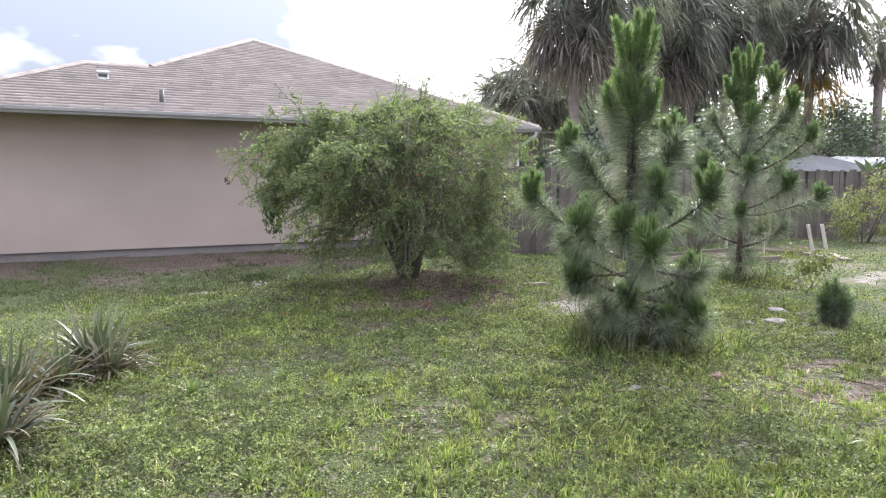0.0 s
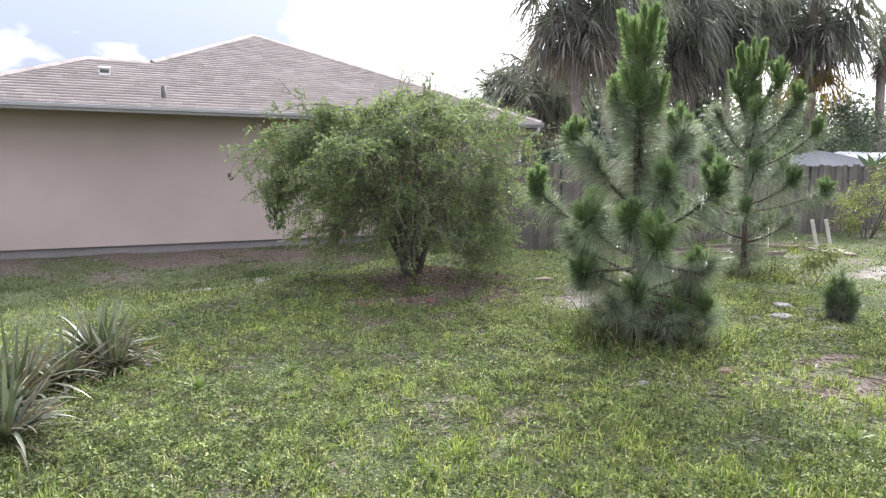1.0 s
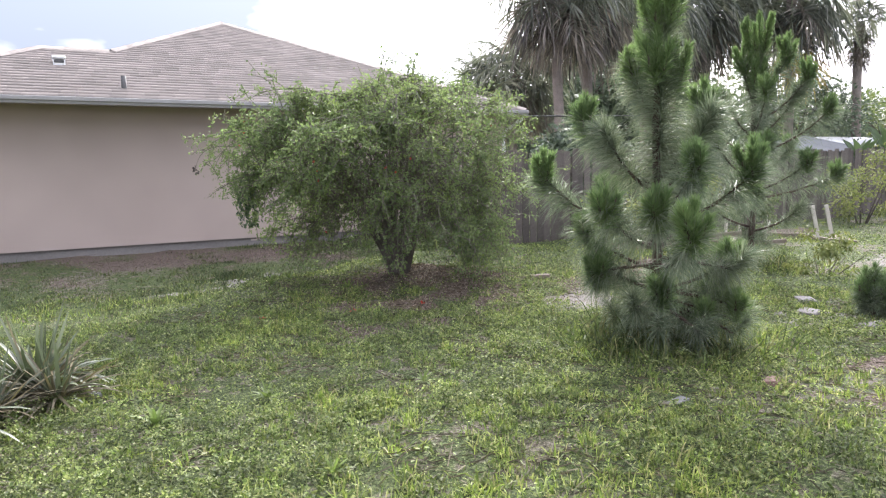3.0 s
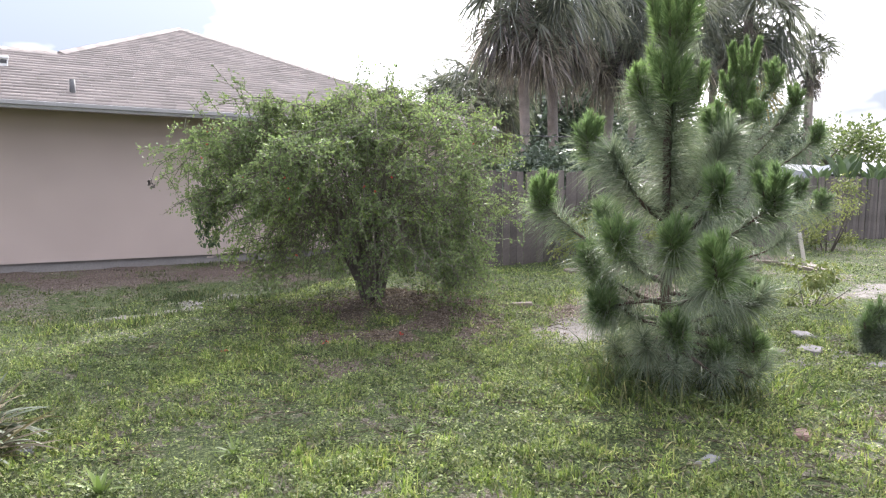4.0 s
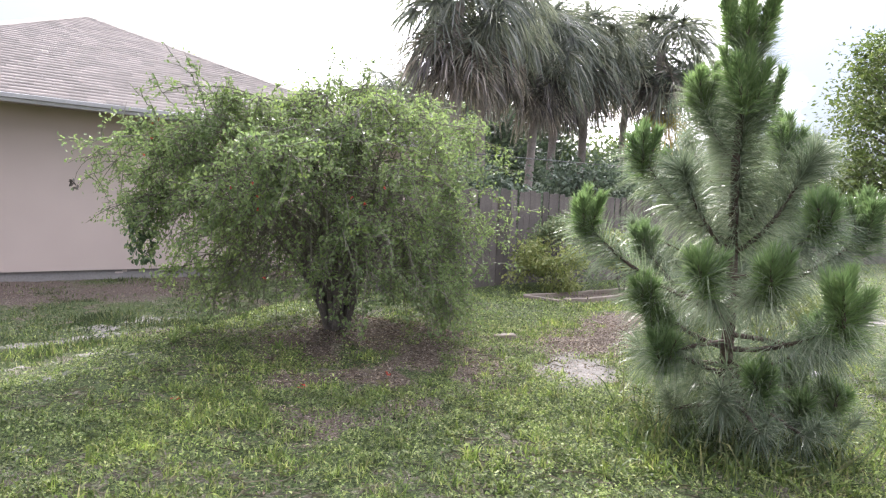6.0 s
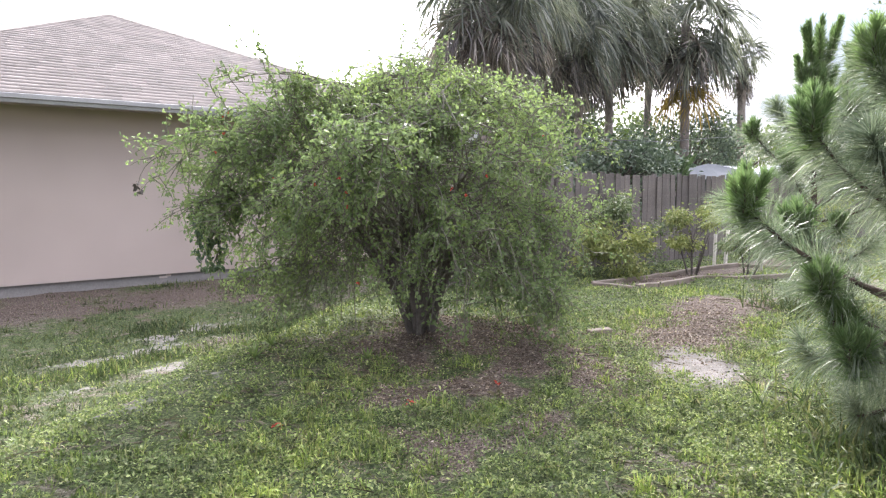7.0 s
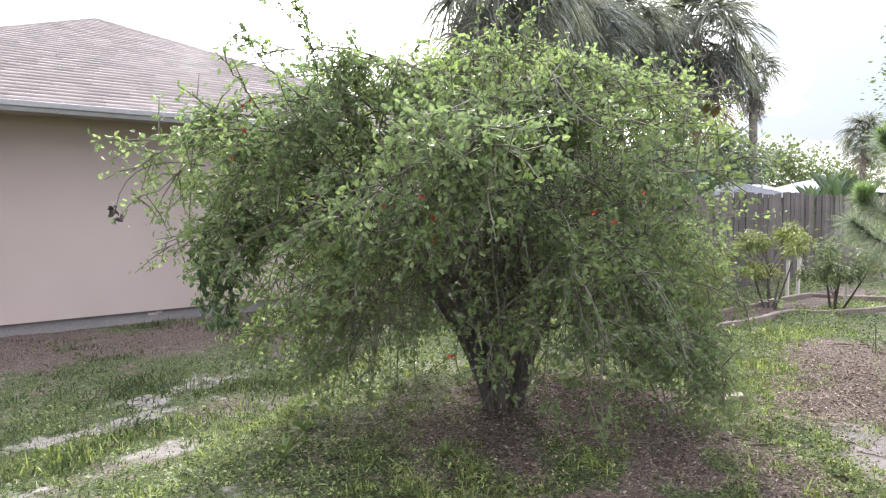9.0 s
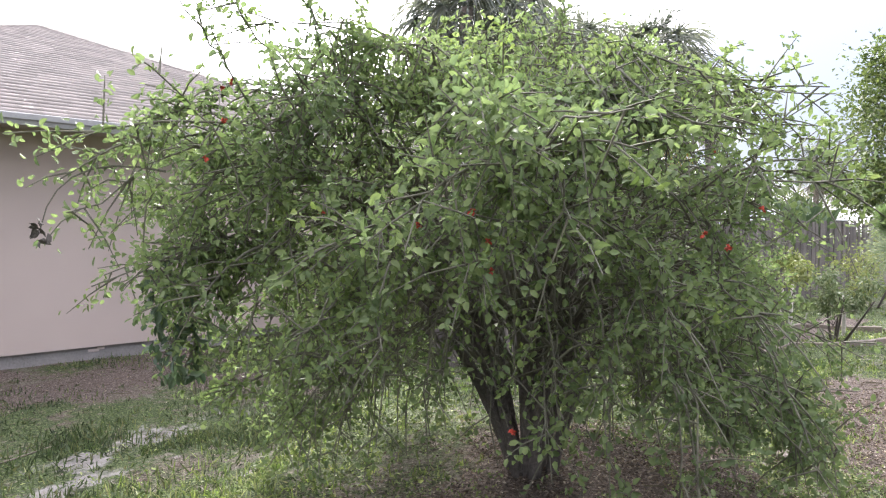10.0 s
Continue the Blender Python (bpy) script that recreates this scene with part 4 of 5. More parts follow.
build_pine("knee-high pine seedling on the lawn", (5.07, 4.6), 0.46, [
    (0.08, 0.03, 0.30, 0.12, 0.55), (-0.09, 0.04, 0.27, 0.12, 0.55), (0.0, -0.1, 0.25, 0.1, 0.5), (0.08, -0.08, 0.18, 0.08, 0.0), (-0.09, -0.06, 0.16, 0.08, 0.0), (-0.03, 0.1, 0.17, 0.08, 0.0),
    (0.07, 0.05, 0.09, 0.05, 0.0), (-0.07, 0.03, 0.08, 0.05, 0.0), (0.02, -0.08, 0.08, 0.05, 0.0), (0.05, -0.05, 0.2, 0.1, 0.4), (-0.05, -0.03, 0.22, 0.1, 0.4)], 7, 0.55, 0.15, 0.012)


# ---- palms ----
def fan(rng, p, way, petiole, size, droop, out_v, out_w, seg=30):
    """One fan leaf: a stalk that bends down and narrow segments all round its end, their tips hanging."""
    way = unit(np.array(way, dtype=float))
    tip = p + way * petiole + np.array([0, 0, -droop * petiole * 0.35])
    out_w.append((bezier(p, p + way * petiole * 0.6, tip, 4), 0.022, 0.014))
    axis = unit(tip - (p + way * petiole * 0.6))
    side = unit(np.cross(axis, np.array([0, 0, 1.0]) + rng.normal(size=3) * 0.45))
    ang = np.linspace(-2.45, 2.45, seg) + rng.normal(size=seg) * 0.06
    d = axis * np.cos(ang)[:, None] + side * np.sin(ang)[:, None]
    d = unit(d + np.array([0, 0, -0.15 * droop]) + rng.normal(size=(seg, 3)) * 0.05)
    l = size * (0.72 + 0.28 * np.cos(ang * 0.6)) * (0.85 + 0.3 * rng.random(seg))
    mid = tip + d * l[:, None] * 0.58 + np.array([0, 0, -1.0]) * (l * (0.12 + 0.2 * droop) * 0.45)[:, None]
    out_v.append(blades(np.repeat([tip], seg, 0), d, l * 0.7, size * 0.046, 0.12 + 0.2 * droop, rng))
    fall = unit(d * 0.9 + np.array([0, 0, -0.2 - 0.5 * droop]) + rng.normal(size=(seg, 3)) * 0.1)
    out_v.append(blades(mid, fall, l * 0.6, size * 0.034, 0.1 + 0.25 * droop, rng))


def build_palm(base, trunk_h, seed, size=1.0, green=26, dead=26, golden=0, r=0.155, label="tall cabbage palm with a shaggy grey skirt", skirt=2.4, hang=1.0):
    rng = np.random.default_rng(seed)
    palm = thing("palm_tree", label, "palm", "cabbage palms")
    x, y = base
    top = np.array([x, y, trunk_h])
    k = 12
    pts = np.array([(x + 0.12 * math.sin(i * 0.5 + seed), y + 0.1 * math.cos(i * 0.4 + seed), -0.3 + (trunk_h + 0.3) * i / (k - 1)) for i in range(k)])
    pts += (top - pts[-1]) * np.linspace(0, 1, k)[:, None]
    put("trunk", mesh_np("trunk", *tubes([(pts, r, r * (1.05 + 0.1 * rng.random(k)))], 10)), M_PALMBARK, palm, "grey ringed trunk", smooth=True)

    def frond(name, at, way, petiole, size_, droop, material, label, seg):
        v, w = [], []
        fan(rng, at, way, petiole, size_, droop, v, w, seg)
        sv, sf = tubes(w, 3)
        put(name, mesh_np(name, *join(v + [(sv, np.concatenate([sf[:, [0, 1, 2]], sf[:, [0, 2, 3]]]))])), material, palm, label)

    for i in range(green):
        az = i * 2.399 + rng.normal() * 0.2
        el = radians(78 - 100 * (i / green) + rng.normal() * 8)
        way = (math.cos(az) * math.cos(el), math.sin(az) * math.cos(el), math.sin(el))
        frond("frond", top + [0, 0, 0.15], way, 1.15 * size, 1.05 * size, 0.5 + 0.5 * (i / green), M_PALM, "", 34)
    for i in range(dead):
        az = i * 2.399 + rng.normal() * 0.3
        q = i / max(dead, 1)
        el = radians(-18 - 34 * q + rng.normal() * 13)
        gold = i >= dead - golden
        if gold:
            el = radians(-18 - 14 * rng.random())
        way = (math.cos(az) * math.cos(el), math.sin(az) * math.cos(el), math.sin(el))
        reach = (0.75 + 0.45 * rng.random()) * size * hang * (1.0 - 0.3 * q) * (0.6 if gold else 1.0)
        at = top - [0, 0, 0.1 + (skirt * q if not gold else 3.0)]
        at[:2] = [np.interp(at[2], pts[:, 2], pts[:, c]) for c in (0, 1)]
        frond("dead_frond", at, way, reach, (0.8 + 0.3 * rng.random()) * size * hang * (0.75 if gold else 1.0), 0.35 + 0.5 * rng.random(), M_GOLD if gold else M_PALM if q < 0.3 else M_DEADPALM, "yellowed hanging fan" if gold else "" if q < 0.3 else "dry brown hanging fan", 30)


TALL = "tall cabbage palm with a shaggy grey skirt"
for (x, y), h, seed, size, green, dead, r, skirt in (((13.3, 19.3), 7.5, 1, 1.2, 30, 36, 0.15, 1.3), ((16.1, 21.0), 8.4, 2, 1.3, 32, 40, 0.17, 1.7), ((20.5, 22.5), 8.0, 4, 1.3, 32, 36, 0.16, 1.5),
                                                     ((24.0, 24.5), 8.6, 5, 1.4, 32, 36, 0.17, 1.4), ((26.3, 24.6), 9.3, 6, 1.5, 32, 36, 0.18, 1.5), ((34.0, 27.5), 10.6, 10, 1.5, 30, 30, 0.18, 1.2)):
    build_palm((x, y), h, seed, size, green, dead, 0, r, TALL, skirt)
for args in (((30.5, 23.1), 9.6, 7, 1.68, 34, 40, 10, 0.2, "tall cabbage palm with golden fans under its crown", 1.6), ((15.3, 24.5), 4.9, 3, 1.2, 26, 34, 0, 0.15, "lower cabbage palm with a brown skirt behind the house", 0.3), ((15.0, 26.5), 4.3, 9, 1.1, 26, 10, 0, 0.15, "low green palm behind the house", 0.3),
             ((35.4, 22.6), 8.3, 8, 0.85, 22, 48, 0, 0.2, "slender palm with a ball of dead fans", 1.7, 0.6), ((34.5, 17.0), 4.5, 11, 0.62, 26, 14, 0, 0.12, "small far palm with a tight spiky head", 0.8)):
    build_palm(*args)


# ---- broadleaf trees and shrubs round the yard ----
def build_tree(name, label, category, base, height, spread, count, material, seed, leaf=0.12, crown_from=0.35, group="", trunk=0.12, squash=1.0, stems=1):
    rng = np.random.default_rng(seed)
    tree = thing(name, label, category, group)
    x, y = base
    z = float(ground_z(x, y)) - 0.05
    wood, pos, way = [], [], []
    clumps = max(10, count // 160)
    for s in range(stems):
        o = rng.normal(size=2) * 0.06 * (stems > 1)
        wood.append((np.array([(x + o[0], y + o[1], z), (x + o[0] * 3, y + o[1] * 3, z + height * 0.3), (x + o[0] * 5, y + o[1] * 5, z + height * 0.62)]), trunk, trunk * 0.35))
    for c in range(clumps):
        az, u = rng.random() * 2 * math.pi, rng.random()
        h = crown_from + (1 - crown_from) * u
        rr = spread * math.sqrt(max(0.03, 1 - ((h - (0.4 + 0.6 * crown_from)) / (0.72 - 0.4 * crown_from)) ** 2)) * (0.45 + 0.55 * rng.random())
        p = np.array([x + rr * math.cos(az), y + rr * math.sin(az) * squash, z + height * h])
        a = np.array([x, y, z + height * (0.15 + 0.45 * u)])
        line = bezier(a, (a + p) / 2 + [0, 0, 0.1 * height], p, 6)
        wood.append((line, trunk * 0.3, trunk * 0.07))
        n = count // clumps
        size = spread * (0.22 + 0.2 * rng.random())
        q = p + rng.normal(size=(n, 3)) * size * np.array([0.5, 0.5, 0.36])
        pos.append(q)
        way.append(unit(q - p + rng.normal(size=(n, 3)) * size * 0.6 + [0, 0, -0.1]))
    put("trunk", mesh_np("trunk", *tubes(wood, 6)), M_BARK, tree, smooth=True)
    p, w = np.concatenate(pos), np.concatenate(way)
    keep = p[:, 2] > z + 0.08
    p, w = p[keep], w[keep]
    ln = leaf * (0.65 + 0.7 * rng.random(len(p)))
    tagged(put("crown", mesh_np("crown", *(leaflets(p, w, ln, ln * 0.55, rng) if leaf > 0.1 else leaves(p, w, ln, ln * 0.5, rng))), material, tree), kind="stuff")


for base, h, s, n, m, seed in (((25, 33), 7.4, 5, 14000, M_DARKTREE, 31), ((32, 35), 7.8, 5, 14000, M_DARKTREE, 32), ((38, 34), 6.4, 5, 5200, M_TREE, 33), ((46, 36), 5.8, 5, 5600, M_TREE, 34), ((55, 32), 5.6, 5, 5600, M_TREE, 35),
                               ((23, 30), 6.0, 4.2, 5200, M_DARKTREE, 36), ((64, 27), 5.4, 5, 5000, M_TREE, 37), ((60, 40), 6.5, 6, 5000, M_TREE, 38)):
    build_tree("background_tree", "dense green tree behind the palms" if m is M_DARKTREE else "light green spreading tree in the distance", "tree", base, h, s, n, m, seed, 0.36, 0.12, "background trees", 0.2)
build_tree("leafy_tree", "large light green leafy tree beyond the fence", "tree", (32.5, 12.2), 9.0, 2.9, 24000, M_TREE, 41, 0.2, 0.12, "", 0.16)
build_tree("leafy_tree", "dark green bushy tree behind the fence", "tree", (33.6, 24.5), 5.0, 3.7, 11000, M_DARKTREE, 42, 0.19, 0.1, "", 0.12)
build_tree("leafy_tree", "dark green bushy tree behind the fence", "tree", (18.5, 18.0), 2.6, 2.2, 6000, M_DARKTREE, 43, 0.17, 0.1, "", 0.12)
build_tree("leafy_tree", "dark green bushy tree behind the fence", "tree", (12.5, 16.8), 2.2, 1.6, 5000, M_DARKTREE, 48, 0.16, 0.1, "", 0.12)
build_tree("yellow_shrub", "yellow-green leafy shrub in the planting bed", "shrub", (8.42, 9.4), 1.08, 0.44, 2300, M_YELLOW, 44, 0.05, 0.45, "bed shrubs", 0.02, 1.0, 4)
build_tree("yellow_shrub", "low yellow-green shrub in the planting bed", "shrub", (7.3, 9.95), 0.8, 0.6, 3200, M_YELLOW, 45, 0.055, 0.15, "bed shrubs", 0.015, 1.0, 4)
build_tree("grey_shrub", "sparse grey-green shrub against the fence", "shrub", (7.9, 10.3), 1.3, 0.6, 2200, M_SCRUB, 46, 0.055, 0.15, "bed shrubs", 0.015, 1.0, 4)
build_tree("grey_shrub", "sparse grey-green shrub against the fence", "shrub", (9.12, 8.9), 1.0, 0.4, 1400, M_SCRUB, 47, 0.055, 0.4, "bed shrubs", 0.02, 1.0, 4)
build_tree("grey_shrub", "low green shrub in the planting bed", "shrub", (13.6, 9.6), 1.5, 0.8, 1900, M_YELLOW, 49, 0.06, 0.2, "bed shrubs", 0.02, 1.0, 4)
build_tree("weed_bush", "low bright green weed on the lawn", "plant", (6.9, 6.2), 0.55, 0.35, 700, M_YELLOW, 50, 0.05, 0.05, "", 0.008, 1.0, 4)


# ---- banana clump ----
def build_banana(base, h, seed):
    rng = np.random.default_rng(seed)
    plant = thing("banana_plant", "clump of broad-leaved banana plants behind the fence", "plant", "banana plants")
    x, y = base
    put("stem", mesh_np("stem", *tubes([(np.array([(x, y, -0.1), (x + 0.05, y, h * 0.4), (x, y, h * 0.7)]), 0.12, 0.07)], 7)), M_TREE, plant, smooth=True)
    n = 9
    az = np.arange(n) * 2.399
    d = unit(np.stack([np.cos(az) * 0.55, np.sin(az) * 0.55, np.full(n, 0.9)], -1))
    v, f = leaves(np.repeat([[x, y, h * 0.6]], n, 0), d, h * 0.45, h * 0.11, rng, 0.15)
    put("leaf_crown", mesh_np("leaf_crown", v, f), M_BANANA, plant)


for i, b in enumerate(((20.4, 13.6), (21.4, 13.3), (22.4, 13.9), (23.4, 13.4), (24.6, 13.7), (19.5, 16.5), (20.6, 17.2))):
    build_banana(b, 2.0 + 0.25 * (i % 3), 60 + i)


# ---- sheds beyond the fence ----
def build_shed(label, lo, hi, wall_h, roof_h, m, hip):
    shed = thing("shed", label, "shed", "sheds beyond the fence")
    bm = bmesh.new()
    box(bm, (lo[0], lo[1], -0.1), (hi[0], hi[1], wall_h))
    part("wall", bm, M_SHED, shed)
    bm = bmesh.new()
    e = 0.3
    a, b, c, d = (lo[0] - e, lo[1] - e, wall_h), (hi[0] + e, lo[1] - e, wall_h), (hi[0] + e, hi[1] + e, wall_h), (lo[0] - e, hi[1] + e, wall_h)
    my = (lo[1] + hi[1]) / 2
    p, q = (lo[0] + hip, my, roof_h), (hi[0] - hip, my, roof_h)
    for pts in ((a, b, q, p), (c, d, p, q), (b, c, q), (d, a, p)):
        poly(bm, pts)
    roof = part("roof", bm, m, shed, "low sheet roof")
    bm = bmesh.new()
    n = int((hi[0] - lo[0]) / 0.6)
    for i in range(1, n):
        s = i / n
        u = Vector(a).lerp(Vector(b), s)
        t = Vector(p).lerp(Vector(q), min(1, max(0, (u.x - p[0]) / (q[0] - p[0]))))
        w = u.lerp(t, 1.0)
        poly(bm, [u + Vector((-0.02, 0, 0.004)), u + Vector((0.02, 0, 0.004)), w + Vector((0.02, 0, 0.03)), w + Vector((-0.02, 0, 0.03))])
    part("roof_seam", bm, m, roof)


build_shed("long shed with a pale sheet metal roof", (28.5, 15.4), (33.5, 19.0), 1.85, 2.35, M_METAL, 0.3)
build_shed("low shed with a white sheet roof", (30.5, 20.3), (35.0, 23.0), 1.85, 2.4, M_WHITE, 0.3)
build_shed("small shed with a grey hip roof", (21.5, 16.2), (25.5, 19.0), 1.6, 2.2, M_GREYROOF, 1.7)

v, f = tubes([(np.array([(8.3, 14.9, 2.45), (20, 17.6, 2.9), (34, 21, 4.0), (55, 26, 6.0)]), 0.014, 0.014)], 4)
tagged(put("utility_cable", mesh_np("utility_cable", v, f), M_CABLE), "thin black overhead cable from the house eave", "cable")


# ---- planting bed edge, stakes, stones ----
def plank(name, a, b, z, h, w, material, label, category, group=""):
    a, b = Vector(a), Vector(b)
    bm = bmesh.new()
    ln = (b - a).length
    box(bm, (0, -w / 2, 0), (ln, w / 2, h), 0.008)
    bmesh.ops.subdivide_edges(bm, edges=[e for e in bm.edges if abs(e.verts[0].co.x - e.verts[1].co.x) > ln * 0.5], cuts=4)
    for v in bm.verts:
        v.co.z += 0.012 * math.sin(v.co.x * 2.3 + ln * 5) + 0.004 * math.sin(v.co.x * 9)
        v.co.y += 0.012 * math.sin(v.co.x * 1.7 + ln * 3)
    ob = tagged(part(name, bm, material), label, category, group)
    ob.matrix_basis = pose(a.x, a.y, float(ground_z(a.x, a.y)) + z, 0, 0, math.degrees(math.atan2(b.y - a.y, b.x - a.x)))
    return ob


for a, b in (((6.26, 9.58), (6.5, 9.08)), ((6.51, 9.05), (6.93, 9.03)), ((6.93, 9.04), (8.07, 9.02)), ((8.07, 9.02), (8.57, 8.68)), ((8.57, 8.68), (9.35, 8.36)), ((6.28, 9.61), (7.9, 9.61)), ((7.9, 9.61), (10.05, 9.54)), ((10.05, 9.54), (10.32, 8.65)), ((10.32, 8.62), (9.78, 7.7))):
    plank("edging_board", a, b, -0.06 - float(ground_z(*a)), 0.11, 0.06, M_TIMBER, "weathered timber edging board round the bed", "edging", "bed edging")
plank("loose_board", (10.2, 7.72), (10.72, 8.42), 0.0, 0.05, 0.14, M_TIMBER, "pale loose board on the grass", "board")
plank("short_board", (3.7, 7.6), (3.9, 7.52), -0.015, 0.045, 0.09, M_TIMBER, "short weathered board on the soil", "board")


def build_stake(x, y, h, tilt, turn):
    bm = bmesh.new()
    box(bm, (-0.028, -0.02, -0.15), (0.028, 0.02, h), 0.004)
    ob = tagged(part("stake", bm, M_STAKE), "pale wooden stake driven into the bed", "stake", "bed stakes")
    ob.matrix_basis = pose(x, y, float(ground_z(x, y)), 0, tilt, turn)


for q in ((9.52, 9.66, 0.56, 4, 10), (9.92, 9.68, 0.62, 5, 0), (9.62, 8.92, 0.52, -3, 20), (10.06, 8.25, 0.6, -12, -40), (10.36, 8.2, 0.6, -12, -40)):
    build_stake(*q)


def build_stone(name, x, y, sx, sy, sz, turn, material, label, category, seed):
    rng = random.Random(seed)
    bm = bmesh.new()
    box(bm, (-sx / 2, -sy / 2, -0.02), (sx / 2, sy / 2, sz), min(sz, sx) * 0.2)
    bmesh.ops.subdivide_edges(bm, edges=bm.edges[:], cuts=2)
    for v in bm.verts:
        v.co += Vector((rng.uniform(-1, 1), rng.uniform(-1, 1), rng.uniform(-1, 1))) * sz * 0.1
    ob = tagged(part(name, bm, material), label, category)
    ob.matrix_basis = pose(x, y, float(ground_z(x, y)), rng.uniform(-4, 4), rng.uniform(-4, 4), turn)


build_stone("paving_stone", 4.72, 4.95, 0.24, 0.17, 0.035, 20, M_STONE, "pale grey paving stone sunk in the lawn", "stone", 1)
build_stone("paving_stone", 5.17, 5.26, 0.22, 0.15, 0.04, 50, M_STONE, "pale grey paving stone sunk in the lawn", "stone", 2)
build_stone("paving_stone", 4.8, 4.42, 0.24, 0.12, 0.03, -10, M_STONE, "long grey paving stone beside the pine seedling", "stone", 3)
build_stone("brick", 2.73, 3.87, 0.14, 0.08, 0.028, 25, M_BRICK, "reddish-brown brick lying in the grass", "brick", 4)
build_stone("broken_brick", 2.0, 3.93, 0.16, 0.06, 0.008, 8, M_SHED, "worn grey brick half hidden in grass", "brick", 5)
build_stone("rock", -0.8, 5.72, 0.08, 0.07, 0.035, 0, M_SHED, "small grey rock beside the strap-leaved plants", "rock", 6)


def build_stick(a, b, r, material, label):
    """A crooked dead stick lying on the ground."""
    a, b = np.array(a), np.array(b)
    k = np.linspace(0, 1, 7)[:, None]
    line = np.concatenate([a + (b - a) * k, np.zeros((7, 1))], 1)
    line[:, :2] += np.array([b[1] - a[1], a[0] - b[0]]) * 0.06 * np.sin(k * 5)
    line[:, 2] = ground_z(line[:, 0], line[:, 1]) + r * 0.8
    tagged(put("stick", mesh_np("stick", *tubes([(line, r, r * 0.5)], 6)), material, smooth=True), label, "stick", "fallen sticks")


for a, b, r in (((3.05, 13.1), (3.5, 13.3), 0.014), ((0.75, 11.7), (1.15, 11.85), 0.008), ((4.3, 7.0), (4.55, 7.12), 0.008)):
    build_stick(a, b, r, M_TIMBER, "dead stick lying on bare soil")


def build_fallen(x, y, size, material, label, seed):
    """A curled fallen spray of a few leaves."""
    rng = np.random.default_rng(seed)
    n = 8
    p = np.array([x, y, float(ground_z(x, y)) + 0.012]) + rng.normal(size=(n, 3)) * [size * 0.4, size * 0.4, 0.004]
    d = unit(rng.normal(size=(n, 3)) * [1, 1, 0.3] + [0, 0, 0.3])
    tagged(put("fallen_leaf", mesh_np("fallen_leaf", *leaves(p, d, size, size * 0.45, rng, 0.5)), material), label, "leaf", "fallen leaves")


for i, (x, y) in enumerate(((1.35, 7.06), (0.55, 7.2), (2.0, 7.0))):
    build_fallen(x, y, 0.03, M_FLOWER, "fallen red petals on the mulch", 200 + i)
for i, (x, y) in enumerate(((0.65, 7.75), (1.9, 6.9), (2.9, 6.6))):
    build_fallen(x, y, 0.05, M_DRY, "curled dry brown leaf on the grass", 210 + i)


# ---- strap-leaved plants ----
def strap(p, d, length, width, fall, turn):
    """One long channelled leaf that arches over, seven stations long."""
    k = 7
    s = np.linspace(0, 1, k)[:, None]
    side = unit(np.cross(d, [0, 0, 1.0]) + np.array([0, 0, turn]))
    mid = p + d * length * s + np.array([0, 0, -1.0]) * fall * length * s ** 2.2 + side * turn * length * 0.25 * s ** 2
    half = side * width * 0.5 * (np.sqrt(1 - s ** 1.6) * 0.95 + 0.03)
    v = np.stack([mid - half, mid + np.array([0, 0, -0.25]) * width * (1 - s), mid + half], 1).reshape(-1, 3)
    i = np.arange(k - 1)[:, None] * 3
    return v, np.concatenate([i + [[0, 1, 4, 3]], i + [[1, 2, 5, 4]]])


def build_straps(x, y, n, size, seed, dead):
    rng = np.random.default_rng(seed)
    plant = thing("pineapple_plant", "spiky pineapple plant with grey-green strap leaves", "plant", "pineapple plants")
    z = float(ground_z(x, y))
    for name, count, m, lo, hi in (("leaf", n, M_BROMELIAD, 0.05, 1.1), ("dry_leaf", dead, M_DRY, 0.6, 1.5)):
        for q in range(count):
            az, lean = q * 2.399 + rng.normal() * 0.3, lo + (hi - lo) * rng.random()
            d = np.array([math.cos(az) * math.sin(lean), math.sin(az) * math.sin(lean), math.cos(lean)])
            p = np.array([x + 0.03 * math.cos(az), y + 0.03 * math.sin(az), z + 0.03 + 0.06 * rng.random()])
            dry = m is M_DRY
            v, f = strap(p, d, size * (0.55 + 0.55 * rng.random()) * (0.95 if dry else 1.0), 0.017 if dry else 0.031, (0.35 if dry else 0.55) * math.sin(lean) * (0.5 + rng.random()), rng.normal() * (0.5 if dry else 0.2))
            v[:, 2] = np.maximum(v[:, 2], z + 0.004 + 0.012 * rng.random())
            put(name, mesh_np(name, v, f), m, plant, "dry brown lower leaf" if dry else "", smooth=True)


for i, (x, y, n, s, d) in enumerate(((-1.08, 5.9, 70, 0.56, 70), (-0.98, 5.62, 26, 0.4, 70), (-1.3, 5.5, 34, 0.42, 80), (-1.52, 5.25, 50, 0.52, 70), (-1.6, 4.8, 44, 0.5, 80), (-1.75, 5.6, 36, 0.5, 70), (-1.95, 5.1, 36, 0.54, 70), (-1.5, 4.5, 34, 0.44, 80))):
    build_straps(x, y, n, s, 80 + i, d)


